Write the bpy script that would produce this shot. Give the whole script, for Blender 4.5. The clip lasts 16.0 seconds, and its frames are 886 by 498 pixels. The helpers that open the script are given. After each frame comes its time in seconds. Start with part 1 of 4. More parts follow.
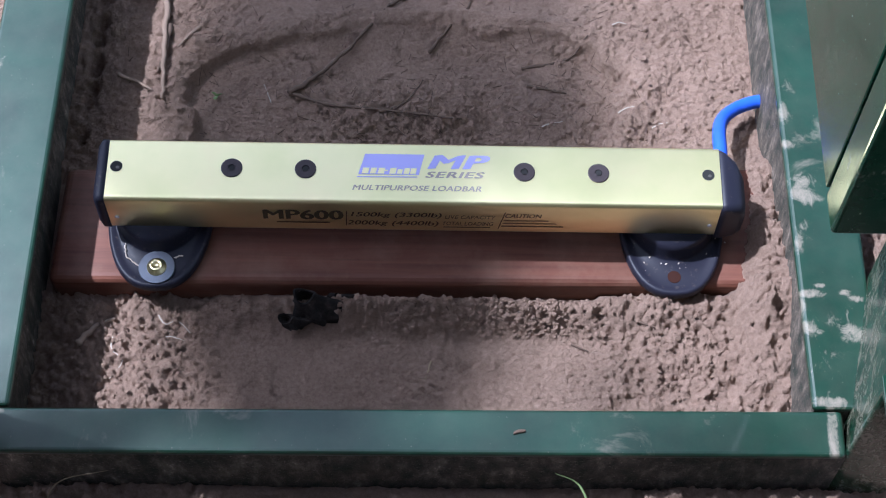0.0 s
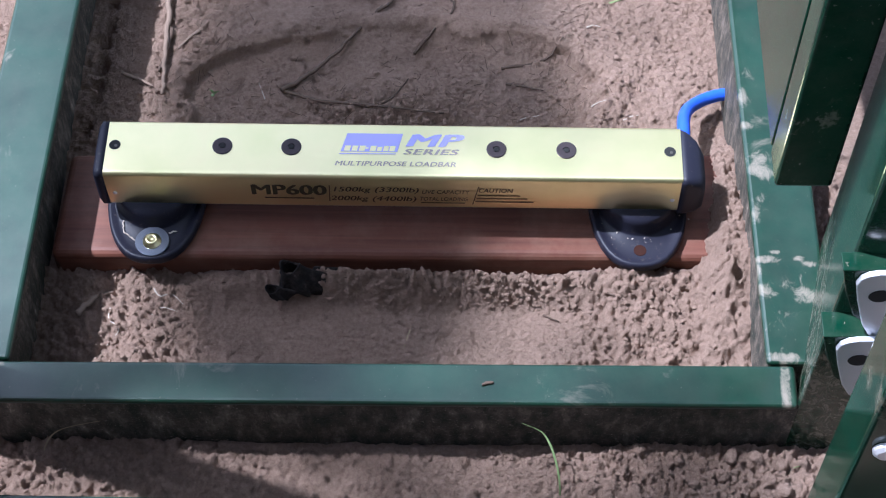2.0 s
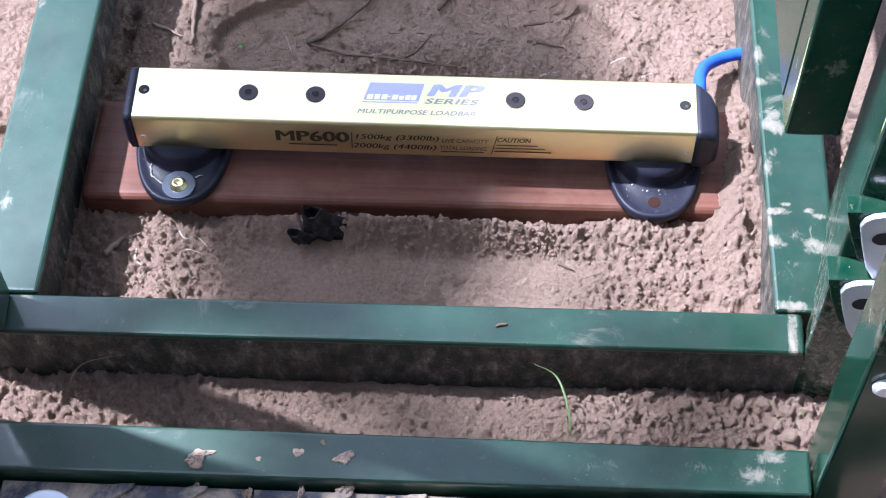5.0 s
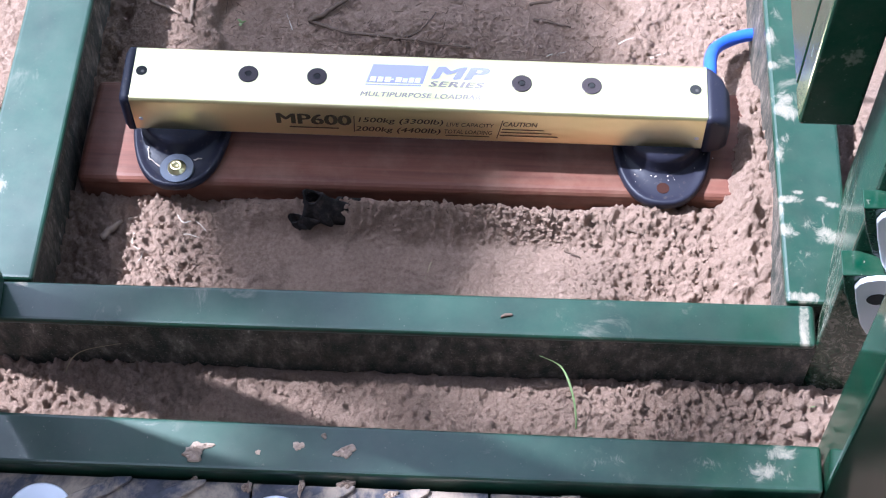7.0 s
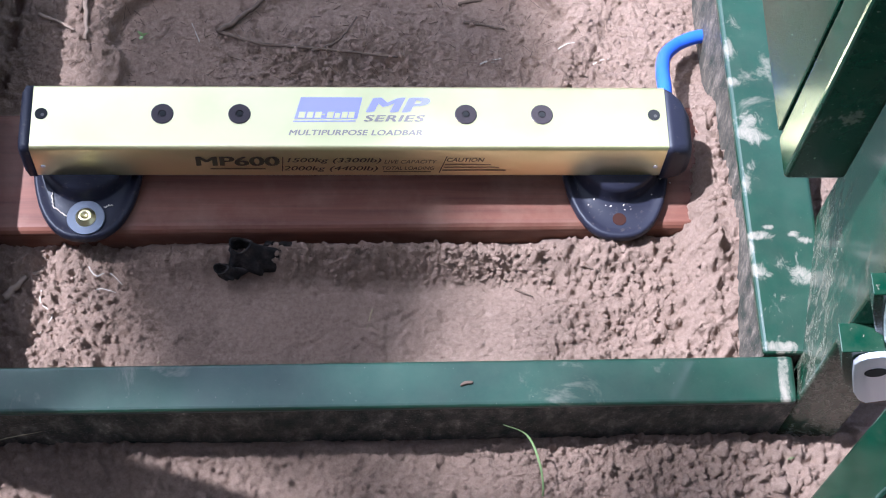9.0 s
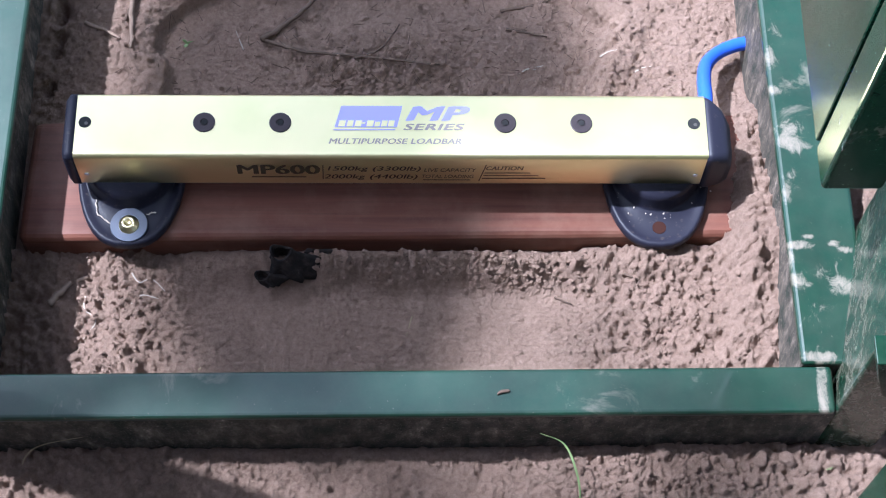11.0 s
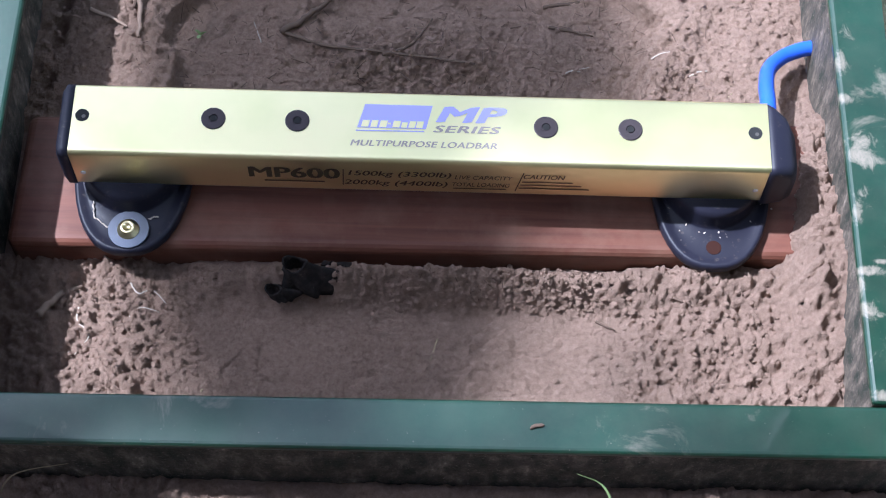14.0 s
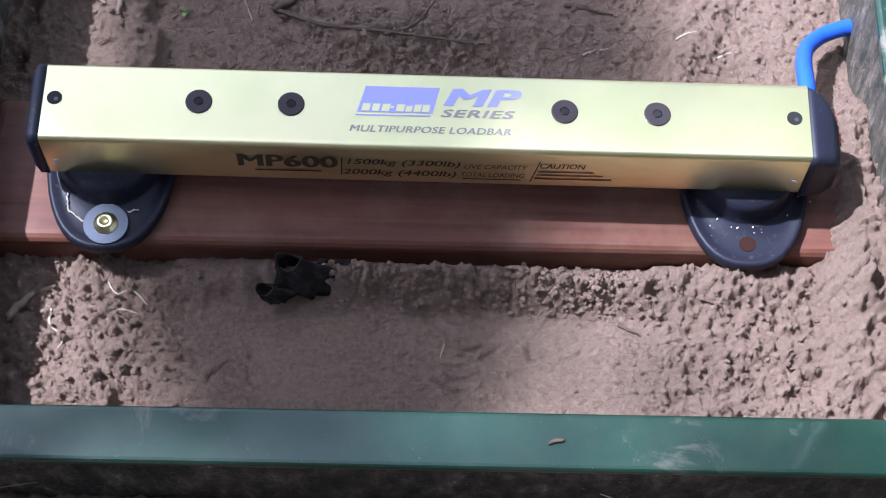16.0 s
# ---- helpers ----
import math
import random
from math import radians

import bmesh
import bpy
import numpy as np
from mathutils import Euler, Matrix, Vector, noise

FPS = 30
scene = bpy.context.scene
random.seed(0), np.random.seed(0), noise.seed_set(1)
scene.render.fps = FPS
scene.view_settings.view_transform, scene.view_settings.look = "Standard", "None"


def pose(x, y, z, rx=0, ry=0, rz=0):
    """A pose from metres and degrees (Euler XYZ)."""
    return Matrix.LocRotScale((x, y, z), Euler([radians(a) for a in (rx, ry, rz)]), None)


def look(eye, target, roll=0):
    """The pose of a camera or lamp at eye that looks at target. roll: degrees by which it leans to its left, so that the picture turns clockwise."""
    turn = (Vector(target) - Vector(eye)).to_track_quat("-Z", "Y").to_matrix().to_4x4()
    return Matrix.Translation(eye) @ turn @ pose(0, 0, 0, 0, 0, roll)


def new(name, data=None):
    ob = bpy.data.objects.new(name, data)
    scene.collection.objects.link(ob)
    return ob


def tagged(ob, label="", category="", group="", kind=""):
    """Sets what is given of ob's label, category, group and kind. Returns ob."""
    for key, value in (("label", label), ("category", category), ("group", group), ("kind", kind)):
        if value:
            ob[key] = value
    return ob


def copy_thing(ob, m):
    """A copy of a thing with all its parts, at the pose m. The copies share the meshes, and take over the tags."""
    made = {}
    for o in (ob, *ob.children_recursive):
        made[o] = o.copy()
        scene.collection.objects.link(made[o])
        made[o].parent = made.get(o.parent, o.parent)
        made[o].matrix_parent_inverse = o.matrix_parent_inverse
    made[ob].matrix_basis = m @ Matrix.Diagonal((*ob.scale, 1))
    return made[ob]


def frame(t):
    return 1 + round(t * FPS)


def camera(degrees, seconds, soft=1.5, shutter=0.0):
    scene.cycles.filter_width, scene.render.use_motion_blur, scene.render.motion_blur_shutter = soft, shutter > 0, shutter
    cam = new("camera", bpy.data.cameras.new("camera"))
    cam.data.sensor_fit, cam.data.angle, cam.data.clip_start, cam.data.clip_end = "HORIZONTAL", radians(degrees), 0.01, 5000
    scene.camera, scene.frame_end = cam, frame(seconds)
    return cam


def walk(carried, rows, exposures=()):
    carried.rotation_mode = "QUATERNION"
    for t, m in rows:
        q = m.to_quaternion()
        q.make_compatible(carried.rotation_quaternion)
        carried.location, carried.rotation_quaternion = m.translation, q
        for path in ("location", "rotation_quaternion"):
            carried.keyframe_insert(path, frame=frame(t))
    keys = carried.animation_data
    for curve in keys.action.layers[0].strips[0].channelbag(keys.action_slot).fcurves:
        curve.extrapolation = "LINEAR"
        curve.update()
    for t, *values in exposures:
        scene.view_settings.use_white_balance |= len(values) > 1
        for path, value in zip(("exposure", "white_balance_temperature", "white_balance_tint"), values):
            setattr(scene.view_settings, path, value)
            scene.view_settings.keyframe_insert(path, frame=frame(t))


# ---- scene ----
cam = camera(29.0, 16.0, soft=1.1)
PATH = [
    (0, (0.018, -0.82, 1.6), (0.032, 0.121, -0.165), 1.6),
    (0.5, (0.024, -0.823, 1.601), (0.058, 0.166, -0.137), 3.8),
    (1, (0.035, -0.847, 1.609), (0.038, 0.132, -0.135), 2.9),
    (1.5, (0.068, -0.914, 1.614), (0.041, 0.116, -0.101), -0.1),
    (2, (0.085, -0.999, 1.614), (0.05, 0.062, -0.081), -0.8),
    (2.5, (0.103, -1.041, 1.62), (0.015, 0.029, -0.068), -3.7),
    (3, (0.115, -1.061, 1.632), (0.025, 0.036, -0.038), -2.9),
    (3.5, (0.101, -1.058, 1.632), (0.02, 0.05, -0.031), -2.6),
    (4, (0.094, -1.06, 1.627), (0.024, 0.029, -0.049), -1.5),
    (4.5, (0.093, -1.065, 1.625), (0.024, 0.011, -0.06), -0.9),
    (5, (0.099, -1.062, 1.626), (0.03, -0.01, -0.074), -1.3),
    (7.5, (0.087, -0.974, 1.598), (0.023, 0.002, -0.147), -1.0),
    (8, (0.041, -0.859, 1.585), (0.071, 0.043, -0.2), 3.3),
    (8.5, (-0.007, -0.784, 1.575), (0.104, 0.071, -0.23), 7.1),
    (8.7, (-0.009, -0.773, 1.572), (0.11, 0.078, -0.234), 7.1),
    (10.8, (0.014, -0.764, 1.585), (0.06, 0.073, -0.231), 2.7),
    (11, (0.014, -0.763, 1.584), (0.057, 0.083, -0.228), 2.7),
    (11.5, (0.013, -0.768, 1.582), (0.054, 0.094, -0.223), 3.0),
    (12, (0.013, -0.761, 1.584), (0.047, 0.091, -0.225), 2.8),
    (12.5, (0.016, -0.743, 1.556), (0.041, 0.104, -0.256), 2.3),
    (13, (0.023, -0.729, 1.515), (0.033, 0.116, -0.298), 1.6),
    (13.5, (0.018, -0.716, 1.476), (0.028, 0.144, -0.329), 2.1),
    (14, (0.018, -0.699, 1.439), (0.024, 0.167, -0.363), 1.9),
    (14.5, (0.015, -0.685, 1.401), (0.023, 0.187, -0.399), 2.1),
    (15, (0.017, -0.669, 1.361), (0.021, 0.21, -0.435), 1.9),
    (15.5, (0.019, -0.654, 1.321), (0.021, 0.233, -0.471), 1.7),
    (16, (0.008, -0.644, 1.318), (0.02, 0.222, -0.485), 2.3),
]
walk(cam, [(t, look(eye, target, roll)) for t, eye, target, roll in PATH], [(0, 1.0, 5100, 16), (1, 0.78, 5100, 16), (1.5, 0.78, 5100, 16), (2, 1.16, 5100, 16), (2.5, 1.36, 5100, 16), (3.5, 1.56, 5100, 16), (5, 1.74, 5100, 16), (7.5, 1.87, 5100, 16), (8.5, 1.72, 5100, 16), (11, 1.51, 5100, 16), (12.5, 1.38, 5100, 16), (16, 1.33, 5100, 16)])

# ---- light ----
world = bpy.data.worlds.new("sky")
scene.world = world
world.use_nodes = True
wn = world.node_tree
sky = wn.nodes.new("ShaderNodeTexSky")
sky.sky_type = "NISHITA"
sky.sun_disc = False
sky.sun_elevation = radians(57.2)
sky.sun_rotation = radians(-71.0)
sky.air_density, sky.dust_density, sky.ozone_density = 1.0, 1.6, 1.0
wn.nodes["Background"].inputs["Strength"].default_value = 0.068
# broken white cloud over the whole dome
tc = wn.nodes.new("ShaderNodeTexCoord")
cn = wn.nodes.new("ShaderNodeTexNoise")
cn.inputs["Scale"].default_value, cn.inputs["Detail"].default_value = 2.2, 6.0
wn.links.new(tc.outputs["Generated"], cn.inputs["Vector"])
cr_ = wn.nodes.new("ShaderNodeValToRGB")
cr_.color_ramp.elements[0].position, cr_.color_ramp.elements[1].position = 0.36, 0.62
cr_.color_ramp.elements[1].color = (0.78, 0.78, 0.78, 1)
wn.links.new(cn.outputs["Fac"], cr_.inputs["Fac"])
bw = wn.nodes.new("ShaderNodeRGBToBW")
wn.links.new(sky.outputs["Color"], bw.inputs["Color"])
gain = wn.nodes.new("ShaderNodeMath")
gain.operation = "MULTIPLY"
gain.inputs[1].default_value = 3.2
wn.links.new(bw.outputs[0], gain.inputs[0])
cloud = wn.nodes.new("ShaderNodeMix")
cloud.data_type = "RGBA"
wn.links.new(cr_.outputs["Color"], cloud.inputs[0])
wn.links.new(sky.outputs["Color"], cloud.inputs[6])
wn.links.new(gain.outputs[0], cloud.inputs[7])
wn.links.new(cloud.outputs[2], wn.nodes["Background"].inputs["Color"])

sun_data = bpy.data.lights.new("sun", "SUN")
sun_data.energy, sun_data.angle, sun_data.color = 5.0, radians(1.2), (1.0, 0.95, 0.88)
sun = new("sun", sun_data)
SUN_FROM = Vector((-0.58, 0.18, 1.0))
sun.matrix_world = look(SUN_FROM * 4, (0, 0, 0))


# ---- materials ----
def node_mat(name, base, rough=0.6, metal=0.0, coat=0.0, spec=0.5):
    m = bpy.data.materials.new(name)
    m.use_nodes = True
    b = m.node_tree.nodes["Principled BSDF"]
    b.inputs["Base Color"].default_value = (*base, 1)
    b.inputs["Roughness"].default_value = rough
    b.inputs["Metallic"].default_value = metal
    b.inputs["Coat Weight"].default_value = coat
    b.inputs["Specular IOR Level"].default_value = spec
    return m


class Nodes:
    """Small wrapper to wire procedural textures onto one material."""

    def __init__(self, m):
        self.t = m.node_tree
        self.b = self.t.nodes["Principled BSDF"]
        co = self.t.nodes.new("ShaderNodeTexCoord")
        self.co = co.outputs["Object"]
        self.geo = self.t.nodes.new("ShaderNodeNewGeometry")

    def place(self):
        return self.geo.outputs["Position"]

    def noise(self, scale, detail=6.0, rough=0.6, vec=None, stretch=None, distort=0.0):
        n = self.t.nodes.new("ShaderNodeTexNoise")
        n.inputs["Scale"].default_value = scale
        n.inputs["Detail"].default_value = detail
        n.inputs["Roughness"].default_value = rough
        n.inputs["Distortion"].default_value = distort
        v = vec or self.place()
        if stretch:
            mp = self.t.nodes.new("ShaderNodeMapping")
            mp.inputs["Scale"].default_value = stretch
            self.t.links.new(v, mp.inputs["Vector"])
            v = mp.outputs["Vector"]
        self.t.links.new(v, n.inputs["Vector"])
        return n.outputs["Fac"]

    def ramp(self, fac, *stops):
        r = self.t.nodes.new("ShaderNodeValToRGB")
        e = r.color_ramp.elements
        while len(e) < len(stops):
            e.new(0.5)
        for el, (p, c) in zip(e, stops):
            el.position = p
            el.color = (*c, 1) if len(c) == 3 else c
        self.t.links.new(fac, r.inputs["Fac"])
        return r.outputs["Color"]

    def mix(self, fac, a, b):
        n = self.t.nodes.new("ShaderNodeMix")
        n.data_type = "RGBA"
        ins = {"f": n.inputs[0], "a": n.inputs[6], "b": n.inputs[7]}
        for k, v in (("f", fac), ("a", a), ("b", b)):
            if isinstance(v, (int, float)):
                ins[k].default_value = v
            elif isinstance(v, tuple):
                ins[k].default_value = (*v, 1)
            else:
                self.t.links.new(v, ins[k])
        return n.outputs[2]

    def math(self, op, a, b=0.0):
        n = self.t.nodes.new("ShaderNodeMath")
        n.operation = op
        for i, v in enumerate((a, b)):
            if isinstance(v, (int, float)):
                n.inputs[i].default_value = v
            else:
                self.t.links.new(v, n.inputs[i])
        return n.outputs[0]

    def to(self, name, v):
        self.t.links.new(v, self.b.inputs[name])

    def bump(self, h, strength=0.3, dist=0.002):
        n = self.t.nodes.new("ShaderNodeBump")
        n.inputs["Strength"].default_value = strength
        n.inputs["Distance"].default_value = dist
        self.t.links.new(h, n.inputs["Height"])
        self.t.links.new(n.outputs["Normal"], self.b.inputs["Normal"])


def spot_mask(n, spots):
    """Soft ovals (x, y, half width, half depth, weight) on the plan, the strongest at each place."""
    sep = n.t.nodes.new("ShaderNodeSeparateXYZ")
    n.t.links.new(n.place(), sep.inputs[0])
    total = None
    for cx, cy, rx, ry, w in spots:
        dx = n.math("DIVIDE", n.math("SUBTRACT", sep.outputs[0], cx), rx)
        dy = n.math("DIVIDE", n.math("SUBTRACT", sep.outputs[1], cy), ry)
        d = n.math("SQRT", n.math("ADD", n.math("MULTIPLY", dx, dx), n.math("MULTIPLY", dy, dy)))
        v = n.math("MULTIPLY", n.math("SUBTRACT", 1.5, d), w)
        total = v if total is None else n.math("MAXIMUM", total, v)
    return total, sep


DRY_MUD = (0.35, 0.285, 0.225)


def green_paint(name, dust, rough=0.16, spots=(), splash=0.0, gloss=1.0):
    m = node_mat(name, (0.012, 0.085, 0.045), rough, coat=gloss, spec=0.5 if gloss > 0.5 else 0.3)
    m.node_tree.nodes["Principled BSDF"].inputs["Coat IOR"].default_value = 1.5
    m.node_tree.nodes["Principled BSDF"].inputs["Coat Roughness"].default_value = rough
    n = Nodes(m)
    tone = n.ramp(n.noise(14, 5), (0.3, (0.002, 0.022, 0.011)), (0.75, (0.005, 0.040, 0.021)))
    patch = n.noise(16, 9, 0.68, distort=0.6)
    cover = n.noise(4.5, 3, 0.5)
    specks = n.noise(260, 3, 0.6)
    d1 = n.math("MULTIPLY", n.ramp(patch, (0.58, (0, 0, 0)), (0.68, (1, 1, 1))), n.ramp(cover, (0.5, (0, 0, 0)), (0.64, (0.7, 0.7, 0.7))))
    d2 = n.ramp(specks, (0.68, (0, 0, 0)), (0.74, (0.55, 0.55, 0.55)))
    film = n.math("MULTIPLY", n.ramp(n.noise(35, 8, 0.7), (0.35, (0, 0, 0)), (0.75, (1, 1, 1))), 0.09)
    d = n.math("MULTIPLY", n.math("MAXIMUM", n.math("MAXIMUM", d1, d2), film), dust)
    if spots or splash:
        total, sep = spot_mask(n, spots or ((9, 9, 0.01, 0.01, 0.1),))
        if splash:
            low = n.math("MULTIPLY", n.math("SUBTRACT", splash, sep.outputs[2]), 5.0)
            total = n.math("MAXIMUM", total, n.math("MINIMUM", low, 0.85))
        ragged = n.math("ADD", n.math("MULTIPLY", n.noise(55, 10, 0.8, stretch=(1.3, 0.9, 1), distort=0.8), 3.2), n.math("SUBTRACT", n.math("MINIMUM", total, 1.15), 2.05))
        d = n.math("MAXIMUM", d, n.ramp(ragged, (0.25, (0, 0, 0)), (0.55, (0.3, 0.3, 0.3)), (1.0, (0.56, 0.56, 0.56))))
    n.to("Base Color", n.mix(d, tone, DRY_MUD if not splash else (0.3, 0.24, 0.18)))
    n.to("Roughness", n.math("ADD", n.math("MULTIPLY", d, 0.45), max(rough, 0.36 if gloss > 0.5 else rough)))
    n.to("Coat Weight", n.math("MULTIPLY", 0.55 * gloss, n.math("SUBTRACT", 1.0, n.math("MINIMUM", n.math("MULTIPLY", d, 1.3), 1.0))))
    n.bump(n.math("ADD", n.math("MULTIPLY", n.noise(200, 3), 0.05), n.math("MULTIPLY", d, n.noise(420, 4))), 0.25, 0.0012)
    return m


FRAME_DUST = ((0.384, 0.021, 0.0221, 0.0143, 1.0), (0.382, 0.035, 0.0201, 0.0143, 0.9), (0.379, -0.087, 0.0168, 0.0061, 1.05), (0.389, -0.078, 0.008, 0.0037, 1.0),
              (0.413, -0.085, 0.01, 0.0048, 1.0), (0.423, -0.092, 0.01, 0.0043, 1.0), (0.377, -0.122, 0.0121, 0.0134, 0.95), (0.385, -0.127, 0.008, 0.0048, 0.95),
              (0.417, -0.129, 0.0168, 0.0114, 1.1), (0.435, -0.101, 0.0056, 0.0124, 1.0), (0.389, -0.199, 0.018, 0.0076, 1.05), (0.388, -0.225, 0.0059, 0.0382, 1.3),
              (0.372, -0.033, 0.0088, 0.019, 0.8), (0.371, 0.08, 0.016, 0.0105, 0.75), (0.37, 0.115, 0.01, 0.0238, 0.7), (0.371, -0.101, 0.0048, 0.0143, 0.95),
              (0.4, -0.112, 0.0241, 0.0286, 0.5), (0.391, -0.157, 0.0281, 0.0286, 0.5), (0.377, -0.016, 0.0201, 0.0238, 0.5), (0.38, 0.145, 0.016, 0.0286, 0.55),
              (-0.424, 0.159, 0.014, 0.02, 0.6), (-0.417, 0.015, 0.012, 0.03, 0.55), (-0.424, 0.297, 0.02, 0.08, 0.5), (-0.417, -0.105, 0.01, 0.016, 0.8),
              (0.361, -0.364, 0.018, 0.01, 0.95), (0.343, -0.384, 0.03, 0.012, 0.85), (0.287, -0.378, 0.035, 0.012, 0.6), (0.194, -0.381, 0.03, 0.01, 0.5),
              (-0.377, -0.218, 0.012, 0.004, 1))
paint = green_paint("green_paint", 0.45, 0.075, FRAME_DUST)
paint_clean = green_paint("green_paint_clean", 0.75, 0.2, gloss=0.0)
paint_splash = green_paint("green_paint_splashed", 0.5, 0.14, (), 0.40, 0.2)
paint_post = green_paint("green_paint_post", 0.5, 0.12, (), 0.19, 0.0)


def mud_coat():
    m = node_mat("mud_coated_paint", (0.1, 0.09, 0.07), 0.75)
    n = Nodes(m)
    f = n.ramp(n.noise(60, 8, 0.7, stretch=(1, 1, 0.45)), (0.38, (0.018, 0.024, 0.016)), (0.52, (0.07, 0.058, 0.044)), (0.64, (0.18, 0.147, 0.115)), (0.70, (0.46, 0.39, 0.32)))
    fleck = n.ramp(n.noise(300, 4, 0.65, stretch=(1, 1, 2.2)), (0.63, (0, 0, 0)), (0.68, (1, 1, 1)))
    n.to("Base Color", n.mix(fleck, f, (0.36, 0.3, 0.24)))
    n.bump(n.noise(190, 7, 0.7), 0.6, 0.003)
    return m


muddy = mud_coat()


def soil_mat():
    m = node_mat("sandy_soil", (0.3, 0.21, 0.15), 0.92, spec=0.2)
    n = Nodes(m)
    big = n.ramp(n.noise(7, 6, 0.6), (0.3, (0.31, 0.205, 0.150)), (0.7, (0.47, 0.325, 0.248)))
    fine = n.ramp(n.noise(240, 8, 0.75), (0.3, (0.13, 0.09, 0.07)), (0.5, (0.36, 0.252, 0.192)), (0.72, (0.60, 0.45, 0.365)))
    n.to("Base Color", n.mix(0.42, big, fine))
    h = n.math("ADD", n.noise(520, 8, 0.8), n.math("MULTIPLY", n.noise(150, 6, 0.7), 1.2))
    n.bump(h, 1.0, 0.006)
    return m


soil = soil_mat()


def gold_mat():
    m = node_mat("yellow_zinc", (0.78, 0.66, 0.30), 0.3, 1.0)
    n = Nodes(m)
    t = n.ramp(n.noise(9, 4, 0.55), (0.3, (0.82, 0.78, 0.40)), (0.5, (0.91, 0.83, 0.46)), (0.7, (0.93, 0.79, 0.46)))
    n.to("Base Color", t)
    n.to("Roughness", n.ramp(n.noise(7, 2), (0.3, (0.31, 0.31, 0.31)), (0.7, (0.37, 0.37, 0.37))))
    n.bump(n.noise(500, 3, stretch=(0.04, 1, 1)), 0.05, 0.0004)
    return m


gold = gold_mat()


def wood_mat():
    m = node_mat("red_timber", (0.2, 0.08, 0.045), 0.55, spec=0.3)
    n = Nodes(m)
    g = n.ramp(n.noise(26, 7, 0.6, stretch=(0.14, 3.2, 3.2), distort=0.5), (0.3, (0.075, 0.027, 0.017)), (0.7, (0.155, 0.058, 0.036)))
    d = n.ramp(n.noise(11, 7, 0.65), (0.46, (0, 0, 0)), (0.74, (0.5, 0.5, 0.5)))
    n.to("Base Color", n.mix(d, g, (0.24, 0.15, 0.105)))
    n.bump(n.noise(120, 4, stretch=(0.05, 1, 1)), 0.15, 0.001)
    return m


timber = wood_mat()


def rubber_mat():
    m = node_mat("black_rubber", (0.012, 0.012, 0.016), 0.46, spec=0.24)
    n = Nodes(m)
    d = n.ramp(n.noise(130, 6, 0.7), (0.6, (0, 0, 0)), (0.75, (0.25, 0.25, 0.25)))
    n.to("Base Color", n.mix(d, (0.014, 0.014, 0.024), (0.3, 0.24, 0.18)))
    n.bump(n.noise(400, 3), 0.08, 0.0006)
    return m


rubber = rubber_mat()


def mat_rubber():
    m = node_mat("dusty_mat_rubber", (0.03, 0.03, 0.04), 0.6)
    n = Nodes(m)
    d = n.ramp(n.noise(17, 8, 0.66, distort=0.4), (0.46, (0, 0, 0)), (0.6, (1, 1, 1)))
    n.to("Base Color", n.mix(d, n.ramp(n.noise(90, 5), (0.3, (0.03, 0.03, 0.042)), (0.7, (0.075, 0.075, 0.1))), (0.36, 0.28, 0.21)))
    n.bump(n.noise(300, 6, 0.7), 0.4, 0.0015)
    return m


matr = mat_rubber()
zinc = node_mat("bright_zinc", (0.80, 0.81, 0.86), 0.42, 0.75)
black_steel = node_mat("black_oxide_steel", (0.045, 0.035, 0.038), 0.5, 0.6)
# near-black for flat discs that paint in the shade of holes
dark = node_mat("hole_shade_black", (0.004, 0.004, 0.004), 0.8)
blue = node_mat("blue_cable_sheath", (0.03, 0.1, 0.62), 0.42)
ink_blue = node_mat("blue_ink", (0.44, 0.42, 0.78), 0.36, 0.6)
ink_grey = node_mat("grey_ink", (0.36, 0.31, 0.29), 0.45, 0.3)
ink_black = node_mat("black_ink", (0.045, 0.036, 0.016), 0.42)
# timber darkened for the bolt hole disc; its shade is in the colour
deep_brown = node_mat("hole_shaded_timber", (0.03, 0.012, 0.009), 0.9, spec=0.1)
grass_m = node_mat("grass_green", (0.24, 0.32, 0.13), 0.5)
straw_m = node_mat("dry_straw", (0.42, 0.33, 0.2), 0.7)
twig_m = node_mat("brown_twig", (0.1, 0.065, 0.045), 0.85)
fibre_m = node_mat("pale_fibre", (0.5, 0.43, 0.36), 0.8)
washer_m = node_mat("dull_zinc", (0.15, 0.165, 0.205), 0.38, 1.0)
bore_glint_m = node_mat("bore_glint_steel", (0.13, 0.12, 0.11), 0.5, 1.0)
hide_m = node_mat("dark_torn_rubber", (0.02, 0.015, 0.013), 0.8, spec=0.2)
hn = Nodes(hide_m)
hn.to("Base Color", hn.ramp(hn.noise(140, 6, 0.7), (0.45, (0.010, 0.008, 0.008)), (0.64, (0.03, 0.023, 0.02)), (0.78, (0.16, 0.12, 0.1))))
hn.bump(hn.noise(260, 5), 0.6, 0.002)


# ---- builders ----
def mesh_ob(name, bm, material, parent=None, label="", smooth=False):
    me = bpy.data.meshes.new(name)
    bmesh.ops.recalc_face_normals(bm, faces=bm.faces)
    bm.to_mesh(me)
    bm.free()
    me.materials.append(material)
    if smooth:
        me.shade_smooth()
    ob = new(name, me)
    ob.parent = parent
    if label:
        tagged(ob, label)
    return ob


def part(name, bm, material, parent, label="", smooth=False):
    return mesh_ob(name, bm, material, parent, label, smooth)


def empty(name, at=(0, 0, 0)):
    e = new(name)
    e.location = at
    e.empty_display_size = 0.02
    return e


